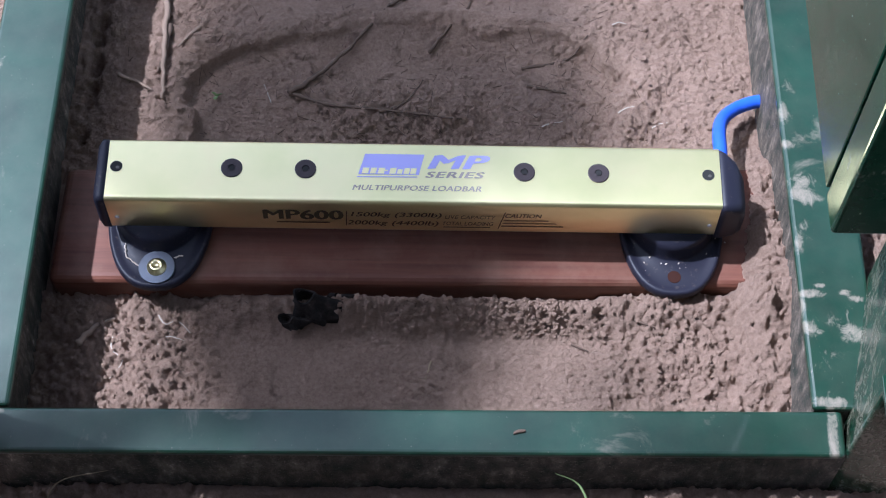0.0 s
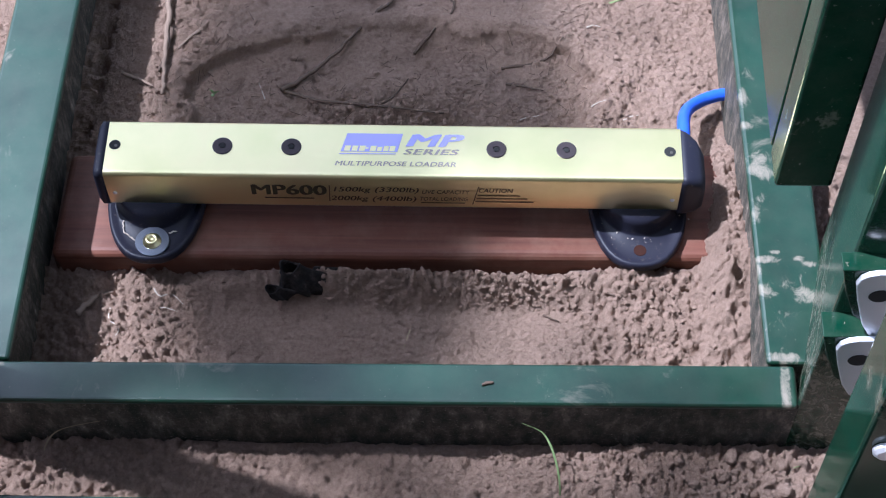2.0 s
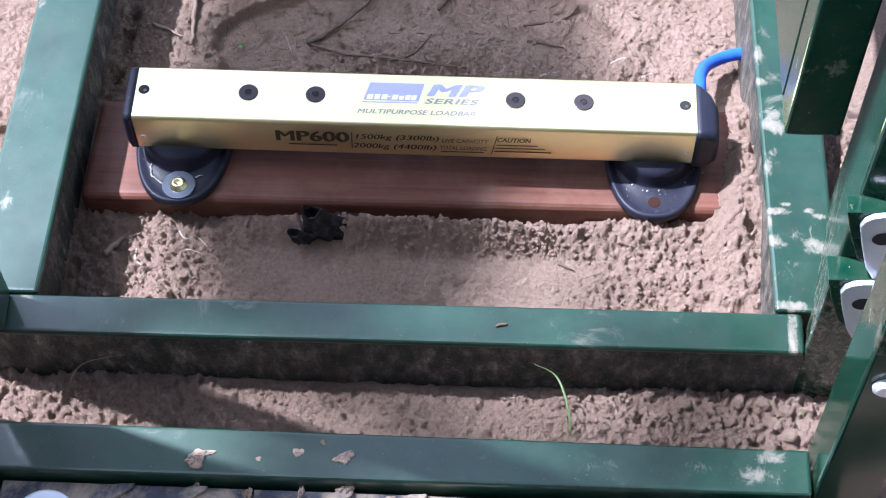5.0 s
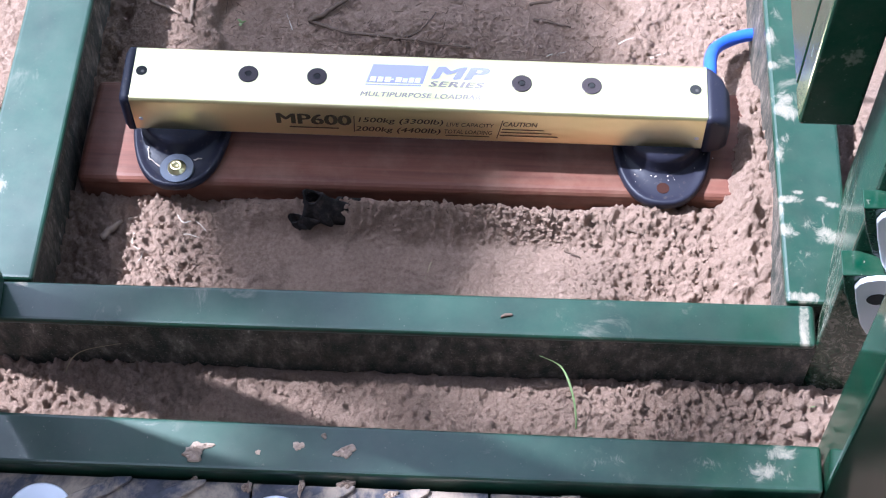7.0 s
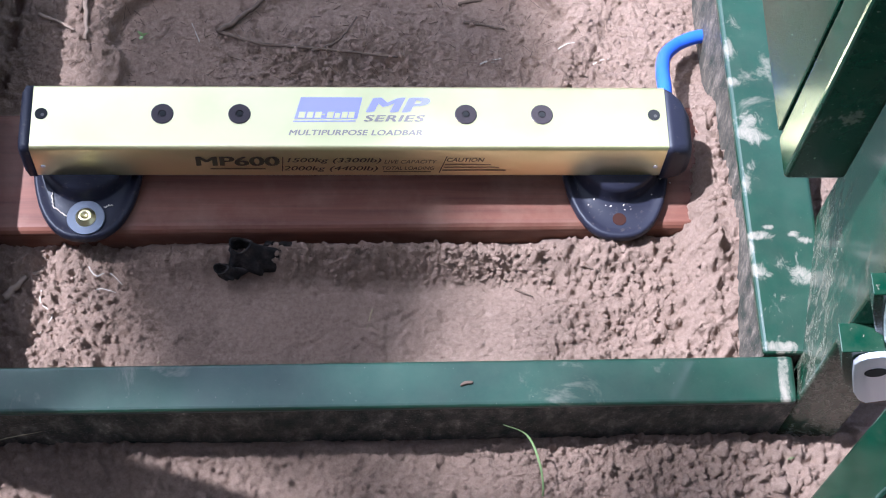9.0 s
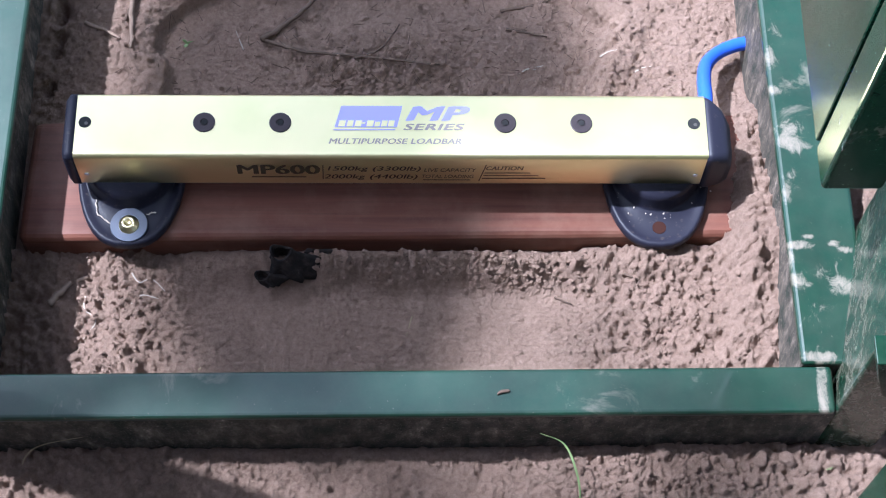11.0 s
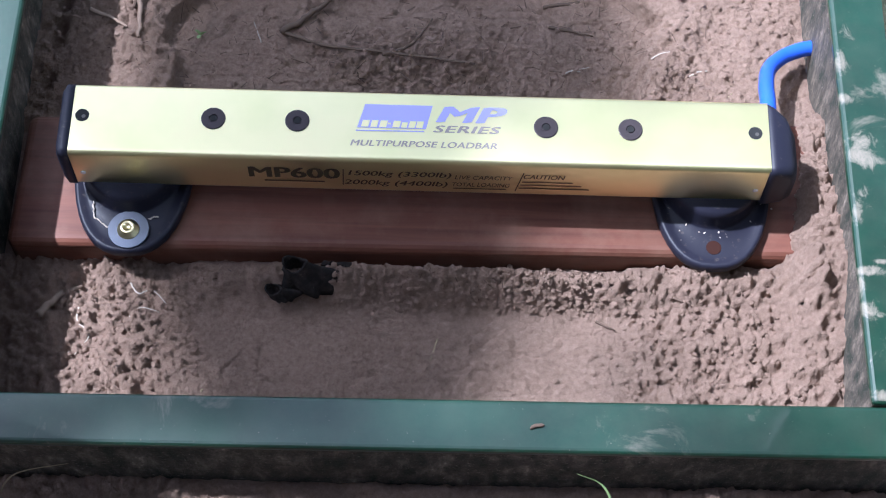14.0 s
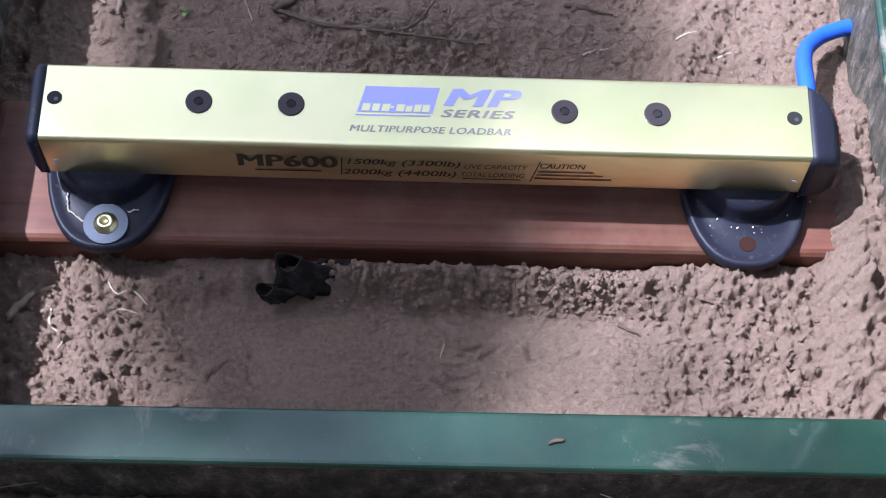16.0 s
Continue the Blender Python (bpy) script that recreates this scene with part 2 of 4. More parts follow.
def box(x0, x1, y0, y1, z0, z1, bev=0.0, seg=2):
    bm = bmesh.new()
    bmesh.ops.create_cube(bm, size=1, matrix=Matrix.LocRotScale(((x0 + x1) / 2, (y0 + y1) / 2, (z0 + z1) / 2), None, (x1 - x0, y1 - y0, z1 - z0)))
    if bev:
        bmesh.ops.bevel(bm, geom=bm.edges[:], offset=bev, segments=seg, profile=0.5, affect="EDGES")
    return bm


def prism(pts, z0, z1, bev=0.0, seg=2):
    """An upright slab over the outline pts, its arrises rounded."""
    bm = bmesh.new()
    f = bm.faces.new([bm.verts.new((x, y, z0)) for x, y in pts])
    r = bmesh.ops.extrude_face_region(bm, geom=[f])
    bmesh.ops.translate(bm, verts=[v for v in r["geom"] if isinstance(v, bmesh.types.BMVert)], vec=(0, 0, z1 - z0))
    if bev:
        bmesh.ops.recalc_face_normals(bm, faces=bm.faces)
        bmesh.ops.bevel(bm, geom=bm.edges[:], offset=bev, segments=seg, profile=0.5, affect="EDGES")
    return bm


def lathe(profile, at=(0, 0, 0), n=28):
    """Turn (radius, height) steps round an upright axis."""
    bm = bmesh.new()
    rings = []
    for r, z in profile:
        if r < 1e-6:
            rings.append([bm.verts.new((at[0], at[1], at[2] + z))])
        else:
            rings.append([bm.verts.new((at[0] + r * math.cos(2 * math.pi * i / n), at[1] + r * math.sin(2 * math.pi * i / n), at[2] + z)) for i in range(n)])
    for a, b in zip(rings, rings[1:]):
        for i in range(n):
            j = (i + 1) % n
            if len(a) == 1 and len(b) > 1:
                bm.faces.new((a[0], b[i], b[j]))
            elif len(b) == 1 and len(a) > 1:
                bm.faces.new((a[i], a[j], b[0]))
            elif len(a) > 1:
                bm.faces.new((a[i], a[j], b[j], b[i]))
    return bm


def tube(pts, radius, n=10, taper=None):
    """A round rod swept along pts; taper gives a factor along its length."""
    bm = bmesh.new()
    pts = [Vector(p) for p in pts]
    rings = []
    for i, p in enumerate(pts):
        d = (pts[min(i + 1, len(pts) - 1)] - pts[max(i - 1, 0)]).normalized()
        u = d.orthogonal().normalized() if not rings else (u - d * u.dot(d)).normalized()
        v = d.cross(u)
        r = radius * (taper(i / (len(pts) - 1)) if taper else 1)
        rings.append([bm.verts.new(p + (u * math.cos(2 * math.pi * k / n) + v * math.sin(2 * math.pi * k / n)) * r) for k in range(n)])
    for a, b in zip(rings, rings[1:]):
        for k in range(n):
            bm.faces.new((a[k], a[(k + 1) % n], b[(k + 1) % n], b[k]))
    bm.faces.new(rings[0][::-1])
    bm.faces.new(rings[-1])
    return bm


def spline(ctrl, steps=10):
    """Points of a Catmull-Rom curve through ctrl."""
    c = [Vector(p) for p in ctrl]
    c = [2 * c[0] - c[1]] + c + [2 * c[-1] - c[-2]]
    out = []
    for i in range(1, len(c) - 2):
        for s in range(steps):
            t = s / steps
            a, b, d, e = c[i - 1], c[i], c[i + 1], c[i + 2]
            out.append(0.5 * (2 * b + (d - a) * t + (2 * a - 5 * b + 4 * d - e) * t * t + (3 * b - a - 3 * d + e) * t ** 3))
    out.append(c[-2])
    return out


def text_ob(name, body, size, material, parent, shear=0.0, bold=0.0, spacing=1.0):
    """Printed letters as flat meshes; bold strikes them three times, a little apart."""
    cu = bpy.data.curves.new(name, "FONT")
    cu.body, cu.size, cu.shear, cu.space_character = body, size, shear, spacing
    cu.resolution_u = 3
    tmp = bpy.data.objects.new(name, cu)
    flat = bpy.data.meshes.new_from_object(tmp)
    bpy.data.objects.remove(tmp)
    bpy.data.curves.remove(cu)
    bm = bmesh.new()
    for k in ((-1, 0, 1) if bold else (0,)):
        flat.transform(Matrix.Translation((bold * k, bold * 0.3 * k, 0.00003 * k)))
        bm.from_mesh(flat)
        flat.transform(Matrix.Translation((-bold * k, -bold * 0.3 * k, -0.00003 * k)))
    me = bpy.data.meshes.new(name)
    bm.to_mesh(me)
    bm.free()
    bpy.data.meshes.remove(flat)
    me.materials.append(material)
    ob = new(name, me)
    ob.parent = parent
    return ob


def fit_text(ob, x0, x1, y0, y1):
    """Stretch flat letters to the box given, in their own plane."""
    xs, ys = [v.co.x for v in ob.data.vertices], [v.co.y for v in ob.data.vertices]
    kx, ky = (x1 - x0) / (max(xs) - min(xs)), (y1 - y0) / (max(ys) - min(ys))
    ob.data.transform(Matrix.LocRotScale((x0 - kx * min(xs), y0 - ky * min(ys), 0), None, (kx, ky, 1)))
    return ob


# ---- ground ----
def hash2(ix, iy, seed):
    h = (ix.astype(np.int64) * 374761393 + iy.astype(np.int64) * 668265263 + seed * 974634777) & 0xFFFFFFFF
    h = ((h ^ (h >> 13)) * 1274126177) & 0xFFFFFFFF
    return ((h ^ (h >> 16)) & 0xFFFF) / 65535.0


def vnoise(x, y, seed):
    ix, iy = np.floor(x), np.floor(y)
    fx, fy = x - ix, y - iy
    ux, uy = fx * fx * (3 - 2 * fx), fy * fy * (3 - 2 * fy)
    a, b = hash2(ix, iy, seed), hash2(ix + 1, iy, seed)
    c, d = hash2(ix, iy + 1, seed), hash2(ix + 1, iy + 1, seed)
    return (a * (1 - ux) + b * ux) * (1 - uy) + (c * (1 - ux) + d * ux) * uy - 0.5


def fbm(x, y, scale, octaves, seed, gain=0.5):
    total, amp = 0, 1.0
    for o in range(octaves):
        total = total + amp * vnoise(x * scale + o * 17.3, y * scale - o * 9.1, seed + o)
        scale, amp = scale * 2.03, amp * gain
    return total


def bump_at(x, y, cx, cy, r, ry=None):
    return np.exp(-((x - cx) / r) ** 2 - ((y - cy) / (ry or r)) ** 2)


def step(a, b, v):
    t = np.clip((v - a) / (b - a), 0, 1)
    return t * t * (3 - 2 * t)


def clods(x, y, scale, seed, fill=0.75):
    """Domed lumps, one in most cells of a jittered grid."""
    gx, gy = x * scale, y * scale
    ix, iy = np.floor(gx), np.floor(gy)
    best = np.zeros_like(x)
    for ox in (-1, 0, 1):
        for oy in (-1, 0, 1):
            cx, cy = ix + ox, iy + oy
            px, py = cx + hash2(cx, cy, seed), cy + hash2(cx, cy, seed + 1)
            r = 0.3 + 0.55 * hash2(cx, cy, seed + 2)
            r = np.where(hash2(cx, cy, seed + 3) < fill, r, 0.05)
            sx = 0.75 + 0.6 * hash2(cx, cy, seed + 4)
            d = (((gx - px) * sx) ** 2 + ((gy - py) / sx) ** 2) / r ** 2
            best = np.maximum(best, r * np.sqrt(np.clip(1 - d, 0, 1)))
    return best


def soil_height(x, y):
    # plan coordinates remapped so the soil features fit the camera's view
    x, y = 1.0115 * x - 0.0469 * y - 0.0059, 1.0164 * y - 0.0023 * x + 0.0078
    wob = 0.03 * fbm(x, y, 20, 3, 5)
    left = step(-0.185, -0.25, x + wob)
    right = 0.82 * step(0.15, 0.24, x + wob)
    front = step(-0.235, -0.26, y)
    behind = step(0.08, 0.12, y)
    # the trodden print behind the bar: an oval hollow with a broken edge
    e = (np.abs((x + 0.027) / 0.226) ** 2.7 + np.abs((y - 0.205) / 0.108) ** 2.7) ** (1 / 2.7) + 0.22 * fbm(x, y, 17, 4, 8)
    hollow = step(1.015, 0.985, e)
    mound = bump_at(x, y, 0.02, -0.060, 0.34, 0.016) * step(-0.25, -0.18, x)
    crumbs = bump_at(x, y, -0.02, 0.19, 0.12, 0.035)
    rough = np.clip(0.22 + left * (1 - 0.62 * behind) + right * (1 - 0.62 * behind) + 0.40 * front + 1.0 * mound + 1.1 * crumbs, 0, 1.2) * (1 - 0.5 * hollow * (1 - crumbs))
    z = 0.035 + 0.005 * fbm(x, y, 5, 3, 3)
    z = z - 0.017 * hollow * step(0.33, 0.26, y) + 0.006 * np.exp(-((e - 1.12) / 0.09) ** 2) * behind
    z = z + 0.034 * mound + 0.018 * right * step(-0.22, -0.08, y) * step(0.05, -0.03, y)
    z = z + 0.024 * front + 0.006 * front * step(0.1, 0.35, x)
    z = z + 0.050 * step(0.318, 0.352, x) * step(-0.2, -0.05, y) * step(0.16, 0.09, y)
    crust = np.minimum(fbm(x, y, 30, 4, 11, 0.6), 0.17 + 0.12 * fbm(x, y, 60, 2, 13))
    z = z + rough * (0.013 * crust + 0.007 * fbm(x, y, 150, 3, 23, 0.7))
    z = z + rough * (0.003 * clods(x, y, 90, 41, 0.35) + 0.0045 * clods(x, y, 150, 57, 0.45) + 0.004 * clods(x, y, 270, 77, 0.5))
    wx, wy = x + 0.006 * fbm(x, y, 130, 2, 63), y + 0.006 * fbm(x, y, 130, 2, 65)
    pits = np.maximum(vnoise(wx * 125 + wy * 50, wy * 140, 43), vnoise(wx * 90, wy * 95 - wx * 40, 44)) + 0.12 * fbm(x, y, 240, 2, 67)
    z = z - (left * (1 - behind) + right * (1 - behind) + 0.2 * front) * 0.0027 * step(0.25, 0.47, pits)
    # flakes and scratches in the trodden crust
    cut = np.abs(fbm(x * 0.8 + y * 0.5, y - x * 0.3, 30, 3, 91))
    z = z - 0.0040 * step(0.032, 0.0, cut) * (1 - 0.6 * left) * step(0.0, 0.2, vnoise(x * 14, y * 14, 95) + 0.1)
    cut = np.abs(fbm(x * 0.5 + y * 0.9, y * 1.6 - x * 0.5, 46, 2, 131))
    z = z - 0.0030 * step(0.028, 0.0, cut) * hollow * step(-0.1, 0.15, vnoise(x * 22, y * 22, 97))
    z = z + 0.0011 * fbm(x, y, 170, 2, 71) + 0.0022 * clods(x, y, 180, 120, 0.16)
    return z


HOLES = ((-0.350, 0.328), (-0.349, 0.293), (-0.352, 0.271), (-0.351, 0.244), (-0.353, 0.231), (-0.351, 0.205), (-0.353, 0.188), (-0.355, 0.141))


def ground():
    fine = lambda a, b, s: np.arange(a, b, s)
    far = np.array([0.03, 0.08, 0.16, 0.3, 0.6, 1.2, 2.5, 5, 10, 20, 40, 90.0])
    fx, fy = fine(-0.66, 0.48, 0.0017), fine(-0.40, 0.47, 0.0017)
    xs = np.concatenate([(fx[0] - far)[::-1], fx, fx[-1] + far])
    ys = np.concatenate([(fy[0] - far)[::-1], fy, fy[-1] + far])
    gx, gy = np.meshgrid(xs, ys)
    gz = soil_height(gx, gy)
    flat = np.maximum(np.maximum(step(0.62, 0.72, -gx), step(0.47, 0.60, gx)), np.maximum(step(0.45, 0.60, gy), step(0.39, 0.50, -gy)))
    gz = gz * (1 - flat) + 0.03 * flat
    # the soil is level under the plank and under the rubber mat
    under = step(-0.046, -0.038, gy) * step(0.1, 0.088, gy) * step(0.4, 0.38, -gx) * step(0.324, 0.312, gx)
    gz = gz * (1 - under) + 0.03 * under
    # a row of hoof-tip holes along the side rail behind the bar
    for k, (hx, hy) in enumerate(HOLES):
        gz = gz - (0.026 - 0.002 * (k % 3)) * np.exp(-(((gx - hx) / 0.0062) ** 2 + ((gy - hy) / 0.0085) ** 2) ** 1.6)
    nx, ny = len(xs), len(ys)
    verts = np.stack([gx.ravel(), gy.ravel(), gz.ravel()], 1)
    i = (np.arange(ny - 1)[:, None] * nx + np.arange(nx - 1)[None, :]).ravel()
    faces = np.stack([i, i + 1, i + nx + 1, i + nx], 1)
    me = bpy.data.meshes.new("ground")
    me.from_pydata(verts.tolist(), [], faces.tolist())
    me.materials.append(soil)
    me.shade_smooth()
    return tagged(new("ground", me), "trodden sandy brown soil with clods and hoof pits", "ground", kind="structure")


ground()


# ---- the steel frame round the pit ----
TOP = 0.146


def rail(name, pts, z0, z1, material, parent, bev=0.004):
    return part(name, prism(pts, z0, z1, bev, 3), material, parent)


pit = tagged(empty("pit_frame"), "dark green painted steel frame set in soil, dusty at its corner", "frame")
rail("front_rail", [(-0.447, -0.2585), (0.398, -0.2515), (0.398, -0.2072), (-0.447, -0.2152)], 0.136, TOP, paint, pit)
rail("side_rail", [(-0.4395, -0.2125), (-0.366, -0.2125), (-0.348, 0.72), (-0.419, 0.72)], 0.136, TOP, paint, pit)
rail("side_rail", [(0.3715, -0.205), (0.437, -0.205), (0.428, 0.72), (0.3565, 0.72)], 0.136, TOP, paint, pit)
rail("web_plate", [(-0.447, -0.2565), (0.4, -0.2495), (0.4, -0.209), (-0.447, -0.217)], -0.02, 0.1365, muddy, pit, 0.001)
rail("web_plate", [(-0.437, -0.212), (-0.377, -0.212), (-0.366, 0.715), (-0.417, 0.715)], -0.02, 0.1365, muddy, pit, 0.001)
rail("web_plate", [(0.3735, -0.204), (0.434, -0.204), (0.425, 0.715), (0.3585, 0.715)], -0.02, 0.1365, muddy, pit, 0.001)

# ---- timber plank under the bar ----
bm = prism([(-0.365, -0.047), (0.366, -0.041), (0.362, 0.097), (-0.36, 0.085)], 0.022, 0.072, 0.009, 4)
plank = tagged(mesh_ob("plank", bm, timber), "smooth reddish brown timber plank laid across the pit", "plank")

# ---- load bar ----
BX, BY0, BY1, BZ0, BZ1 = 0.3, -0.003, 0.066, 0.103, 0.160
bar = tagged(empty("load_bar", (0, 0.033, 0.082)), "yellow zinc plated steel load bar with blue printing on rubber feet", "load bar")


def under(ob):
    """Keep a part where it was built, now that its thing sits elsewhere."""
    ob.matrix_parent_inverse = Matrix.Translation(-bar.location)
    return ob


def rounded_rect(y0, y1, z0, z1, r, n=5):
    pts = []
    for cy, cz, a0 in ((y1 - r, z1 - r, 0), (y0 + r, z1 - r, 90), (y0 + r, z0 + r, 180), (y1 - r, z0 + r, 270)):
        for k in range(n + 1):
            a = radians(a0 + 90 * k / n)
            pts.append((cy + r * math.cos(a), cz + r * math.sin(a)))
    return pts


def loft(sections):
    """A skin through (x, outline) sections, closed at both ends."""
    bm = bmesh.new()
    rings = [[bm.verts.new((x, y, z)) for y, z in pts] for x, pts in sections]
    n = len(rings[0])
    for a, b in zip(rings, rings[1:]):
        for i in range(n):
            bm.faces.new((a[i], a[(i + 1) % n], b[(i + 1) % n], b[i]))
    bm.faces.new(rings[0][::-1])
    bm.faces.new(rings[-1])
    return bm


body_outline = rounded_rect(BY0, BY1, BZ0, BZ1, 0.005, 6)
ob = under(part("bar_body", loft([(-BX, body_outline), (BX, body_outline)]), gold, bar, smooth=True))
ob.data.set_sharp_from_angle(angle=radians(40))
cap_l = rounded_rect(BY0 - 0.001, BY1 + 0.001, BZ0 - 0.002, BZ1 + 0.0005, 0.007, 6)
cap_l2 = rounded_rect(BY0 + 0.003, BY1 - 0.003, BZ0 + 0.002, BZ1 - 0.004, 0.007, 6)
under(part("end_cap", loft([(-BX + 0.001, cap_l), (-BX - 0.006, cap_l), (-BX - 0.010, cap_l2)]), rubber, bar, "black moulded rubber end cap", True))
cr = [(BX - 0.001, rounded_rect(BY0 - 0.001, BY1 + 0.001, BZ0 - 0.006, BZ1 - 0.0005, 0.006, 6)),
      (BX + 0.006, rounded_rect(BY0 - 0.001, BY1 - 0.002, BZ0 - 0.006, BZ1 - 0.001, 0.007, 6)),
      (BX + 0.017, rounded_rect(BY0, BY1 - 0.010, BZ0 - 0.005, BZ1 - 0.004, 0.010, 6)),
      (BX + 0.0245, rounded_rect(BY0 + 0.003, BY1 - 0.020, BZ0 - 0.002, BZ1 - 0.012, 0.012, 6))]
under(part("end_cap", loft(cr), rubber, bar, "thick black rubber end cap with cable entry", True))

ROW = 0.0338
for x in (-0.1775, -0.1055, 0.108, 0.1805):
    s = under(part("countersunk_screw", lathe([(0.0105, 0.0001), (0.0105, 0.0008), (0.0098, 0.0012), (0.0038, 0.0012), (0.0034, 0.0003), (0, 0.0003)], (x, ROW, BZ1)), black_steel, bar, "black countersunk socket screw"))
    # flat hexagon, the socket's shade painted in
    hexagon = lathe([(0.0033, 0.0001), (0, 0.0001)], (x, ROW, BZ1 + 0.0013), 6)
    h = part("socket", hexagon, dark, s)
    h.matrix_parent_inverse = Matrix.Identity(4)
for x in (-0.290, 0.288):
    s = under(part("threaded_hole", lathe([(0.0060, 0.0001), (0.0060, 0.0004), (0, 0.0004)], (x, ROW, BZ1)), dark, bar, "flat black disc painting in a threaded hole's shade"))
    # small offset disc paints in the bright inner side of the bore
    part("bore_glint", lathe([(0.0017, 0.0005), (0.0017, 0.0007), (0, 0.0007)], (x + 0.0013, ROW - 0.0012, BZ1)), bore_glint_m, s)
for x in (-0.291, 0.292):
    bm = lathe([(0.0024, 0), (0.0023, 0.0007), (0.001, 0.0012), (0, 0.0012)], (0, 0, 0), 16)
    bmesh.ops.transform(bm, matrix=pose(x, BY0 - 0.0002, 0.1255, 90), verts=bm.verts)
    under(part("rivet", bm, zinc, bar))


def foot_outline(k, n=40):
    """The rounded tongue of a foot, drawn in by k."""
    pts = []
    for i in range(n):
        a = 2 * math.pi * i / n
        w, l = 0.0535 - k, (0.095 - k if a > math.pi else 0.042 - k)
        x = w * math.copysign(abs(math.cos(a)) ** 0.82, math.cos(a))
        y = l * math.copysign(abs(math.sin(a)) ** 0.92, math.sin(a))
        pts.append((x, y))
    return pts


def foot(x):
    bm = bmesh.new()
    rings = []
    for k, z in ((0.001, 0.0722), (0, 0.075), (0.0004, 0.0815), (0.002, 0.0835), (0.0042, 0.0836), (0.0075, 0.0822), (0.011, 0.0818)):
        rings.append([bm.verts.new((x + px, 0.036 + py, z)) for px, py in foot_outline(k)])
    for r, z in ((0.0480, 0.0822), (0.0470, 0.0838), (0.0462, 0.088), (0.0450, 0.097), (0.0440, 0.1075)):
        rings.append([bm.verts.new((x + r * math.cos(2 * math.pi * i / 40), 0.034 + r * (1.16 if i > 20 else 0.85) * math.sin(2 * math.pi * i / 40), z)) for i in range(40)])
    for a, b in zip(rings, rings[1:]):
        for i in range(40):
            bm.faces.new((a[i], a[(i + 1) % 40], b[(i + 1) % 40], b[i]))
    bm.faces.new(rings[-1])
    bm.faces.new(rings[0][::-1])
    return under(part("foot", bm, rubber, bar, "black moulded rubber foot", True))


f1, f2 = foot(-0.256), foot(0.261)
part("washer", lathe([(0.0182, 0.0818), (0.0182, 0.0849), (0.0178, 0.0853), (0.006, 0.0853)], (-0.2545, -0.0375, 0), 36), washer_m, f1, "shiny flat steel washer")
b = part("bolt", lathe([(0.0098, 0.0853), (0.0096, 0.0866), (0.0068, 0.0876), (0.0066, 0.0905), (0.0058, 0.0911), (0.0031, 0.0911), (0.0029, 0.0884), (0, 0.0884)], (-0.2545, -0.0375, 0), 24), gold, f1, "yellow zinc socket head bolt", True)
part("bolt_hole", lathe([(0.0068, 0.0816), (0.0066, 0.0824), (0, 0.0824)], (0.261, -0.0385, 0), 24), deep_brown, f2, "flat disc for the bolt hole, timber shade painted in")

# printing on the bar
T = BZ1 + 0.0003
def top_text(body, box_, material, shear, bold, spacing=1.0):
    ob = fit_text(text_ob("lettering", body, 0.02, material, bar, shear, bold, spacing), *box_)
    ob.data.transform(Matrix.Translation((0, 0, T)))
    return under(ob)


top_text("MP", (0.0132, 0.0745, 0.0362, 0.0520), ink_blue, 0.25, 0.0009, 1.05)
top_text("SERIES", (0.0112, 0.0695, 0.0260, 0.0330), ink_grey, 0.25, 0.0006, 1.1)
top_text("MULTIPURPOSE LOADBAR", (-0.0592, 0.0662, 0.0112, 0.0170), ink_grey, 0.22, 0.0005, 1.05)


def badge_piece(name, pts, z, material):
    bm = bmesh.new()
    bm.faces.new([bm.verts.new((x, y, z)) for x, y in pts])
    return under(part(name, bm, material, bar))


badge_piece("badge", ((-0.0540, 0.0290), (0.0050, 0.0290), (0.0102, 0.0522), (-0.0480, 0.0522)), T, ink_blue)
badge_piece("badge_rule", ((-0.0552, 0.0256), (0.0035, 0.0260), (0.0038, 0.0271), (-0.0549, 0.0267)), T, ink_blue)
for a, w, h in ((0, 5, 1), (6.4, 4.6, 1), (12.4, 5, 1), (18.2, 2.2, 0.25), (21.4, 5, 1), (27.4, 4, 0.8), (32.5, 4.4, 1), (37.6, 4.6, 1)):
    x0 = -0.0508 + a * 0.00125
    y0 = 0.0298 + (0.0028 if h == 0.25 else 0)
    badge_piece("badge_stroke", ((x0, y0), (x0 + w * 0.00125, y0), (x0 + w * 0.00125 + 0.0014 * h, y0 + 0.0066 * h), (x0 + 0.0014 * h, y0 + 0.0066 * h)), T + 0.0002, gold)

# ---- unseen plain wall, added behind the camera to block sky light ----
yard = node_mat("sky_block_boards", (0.09, 0.08, 0.065), 0.8)
yn = Nodes(yard)
yn.to("Base Color", yn.ramp(yn.noise(9, 6, 0.6, stretch=(6, 6, 0.4)), (0.3, (0.05, 0.045, 0.035)), (0.7, (0.13, 0.115, 0.09))))
tagged(mesh_ob("sky_block_wall", box(-2.2, 1.0, -1.50, -1.40, 0.0, 3.0), yard), "unseen dark board wall added to block sky light", "wall", kind="structure")

# ---- cable ----
cable_pts = spline([(0.306, 0.060, 0.128), (0.309, 0.085, 0.122), (0.313, 0.118, 0.102), (0.322, 0.150, 0.078), (0.338, 0.172, 0.064), (0.356, 0.183, 0.060), (0.372, 0.188, 0.058)], 8)
tagged(mesh_ob("cable", tube(cable_pts, 0.0072, 14), blue, smooth=True), "bright blue sheathed cable leaving the bar end", "cable")

# ---- gate leaf hanging over the side rail ----
GX, GY, GZ = 0.357, -0.121, 0.325
gate = tagged(empty("gate", (GX + 0.026, GY, GZ)), "dark green glossy steel sheet gate hanging above the rail", "gate")


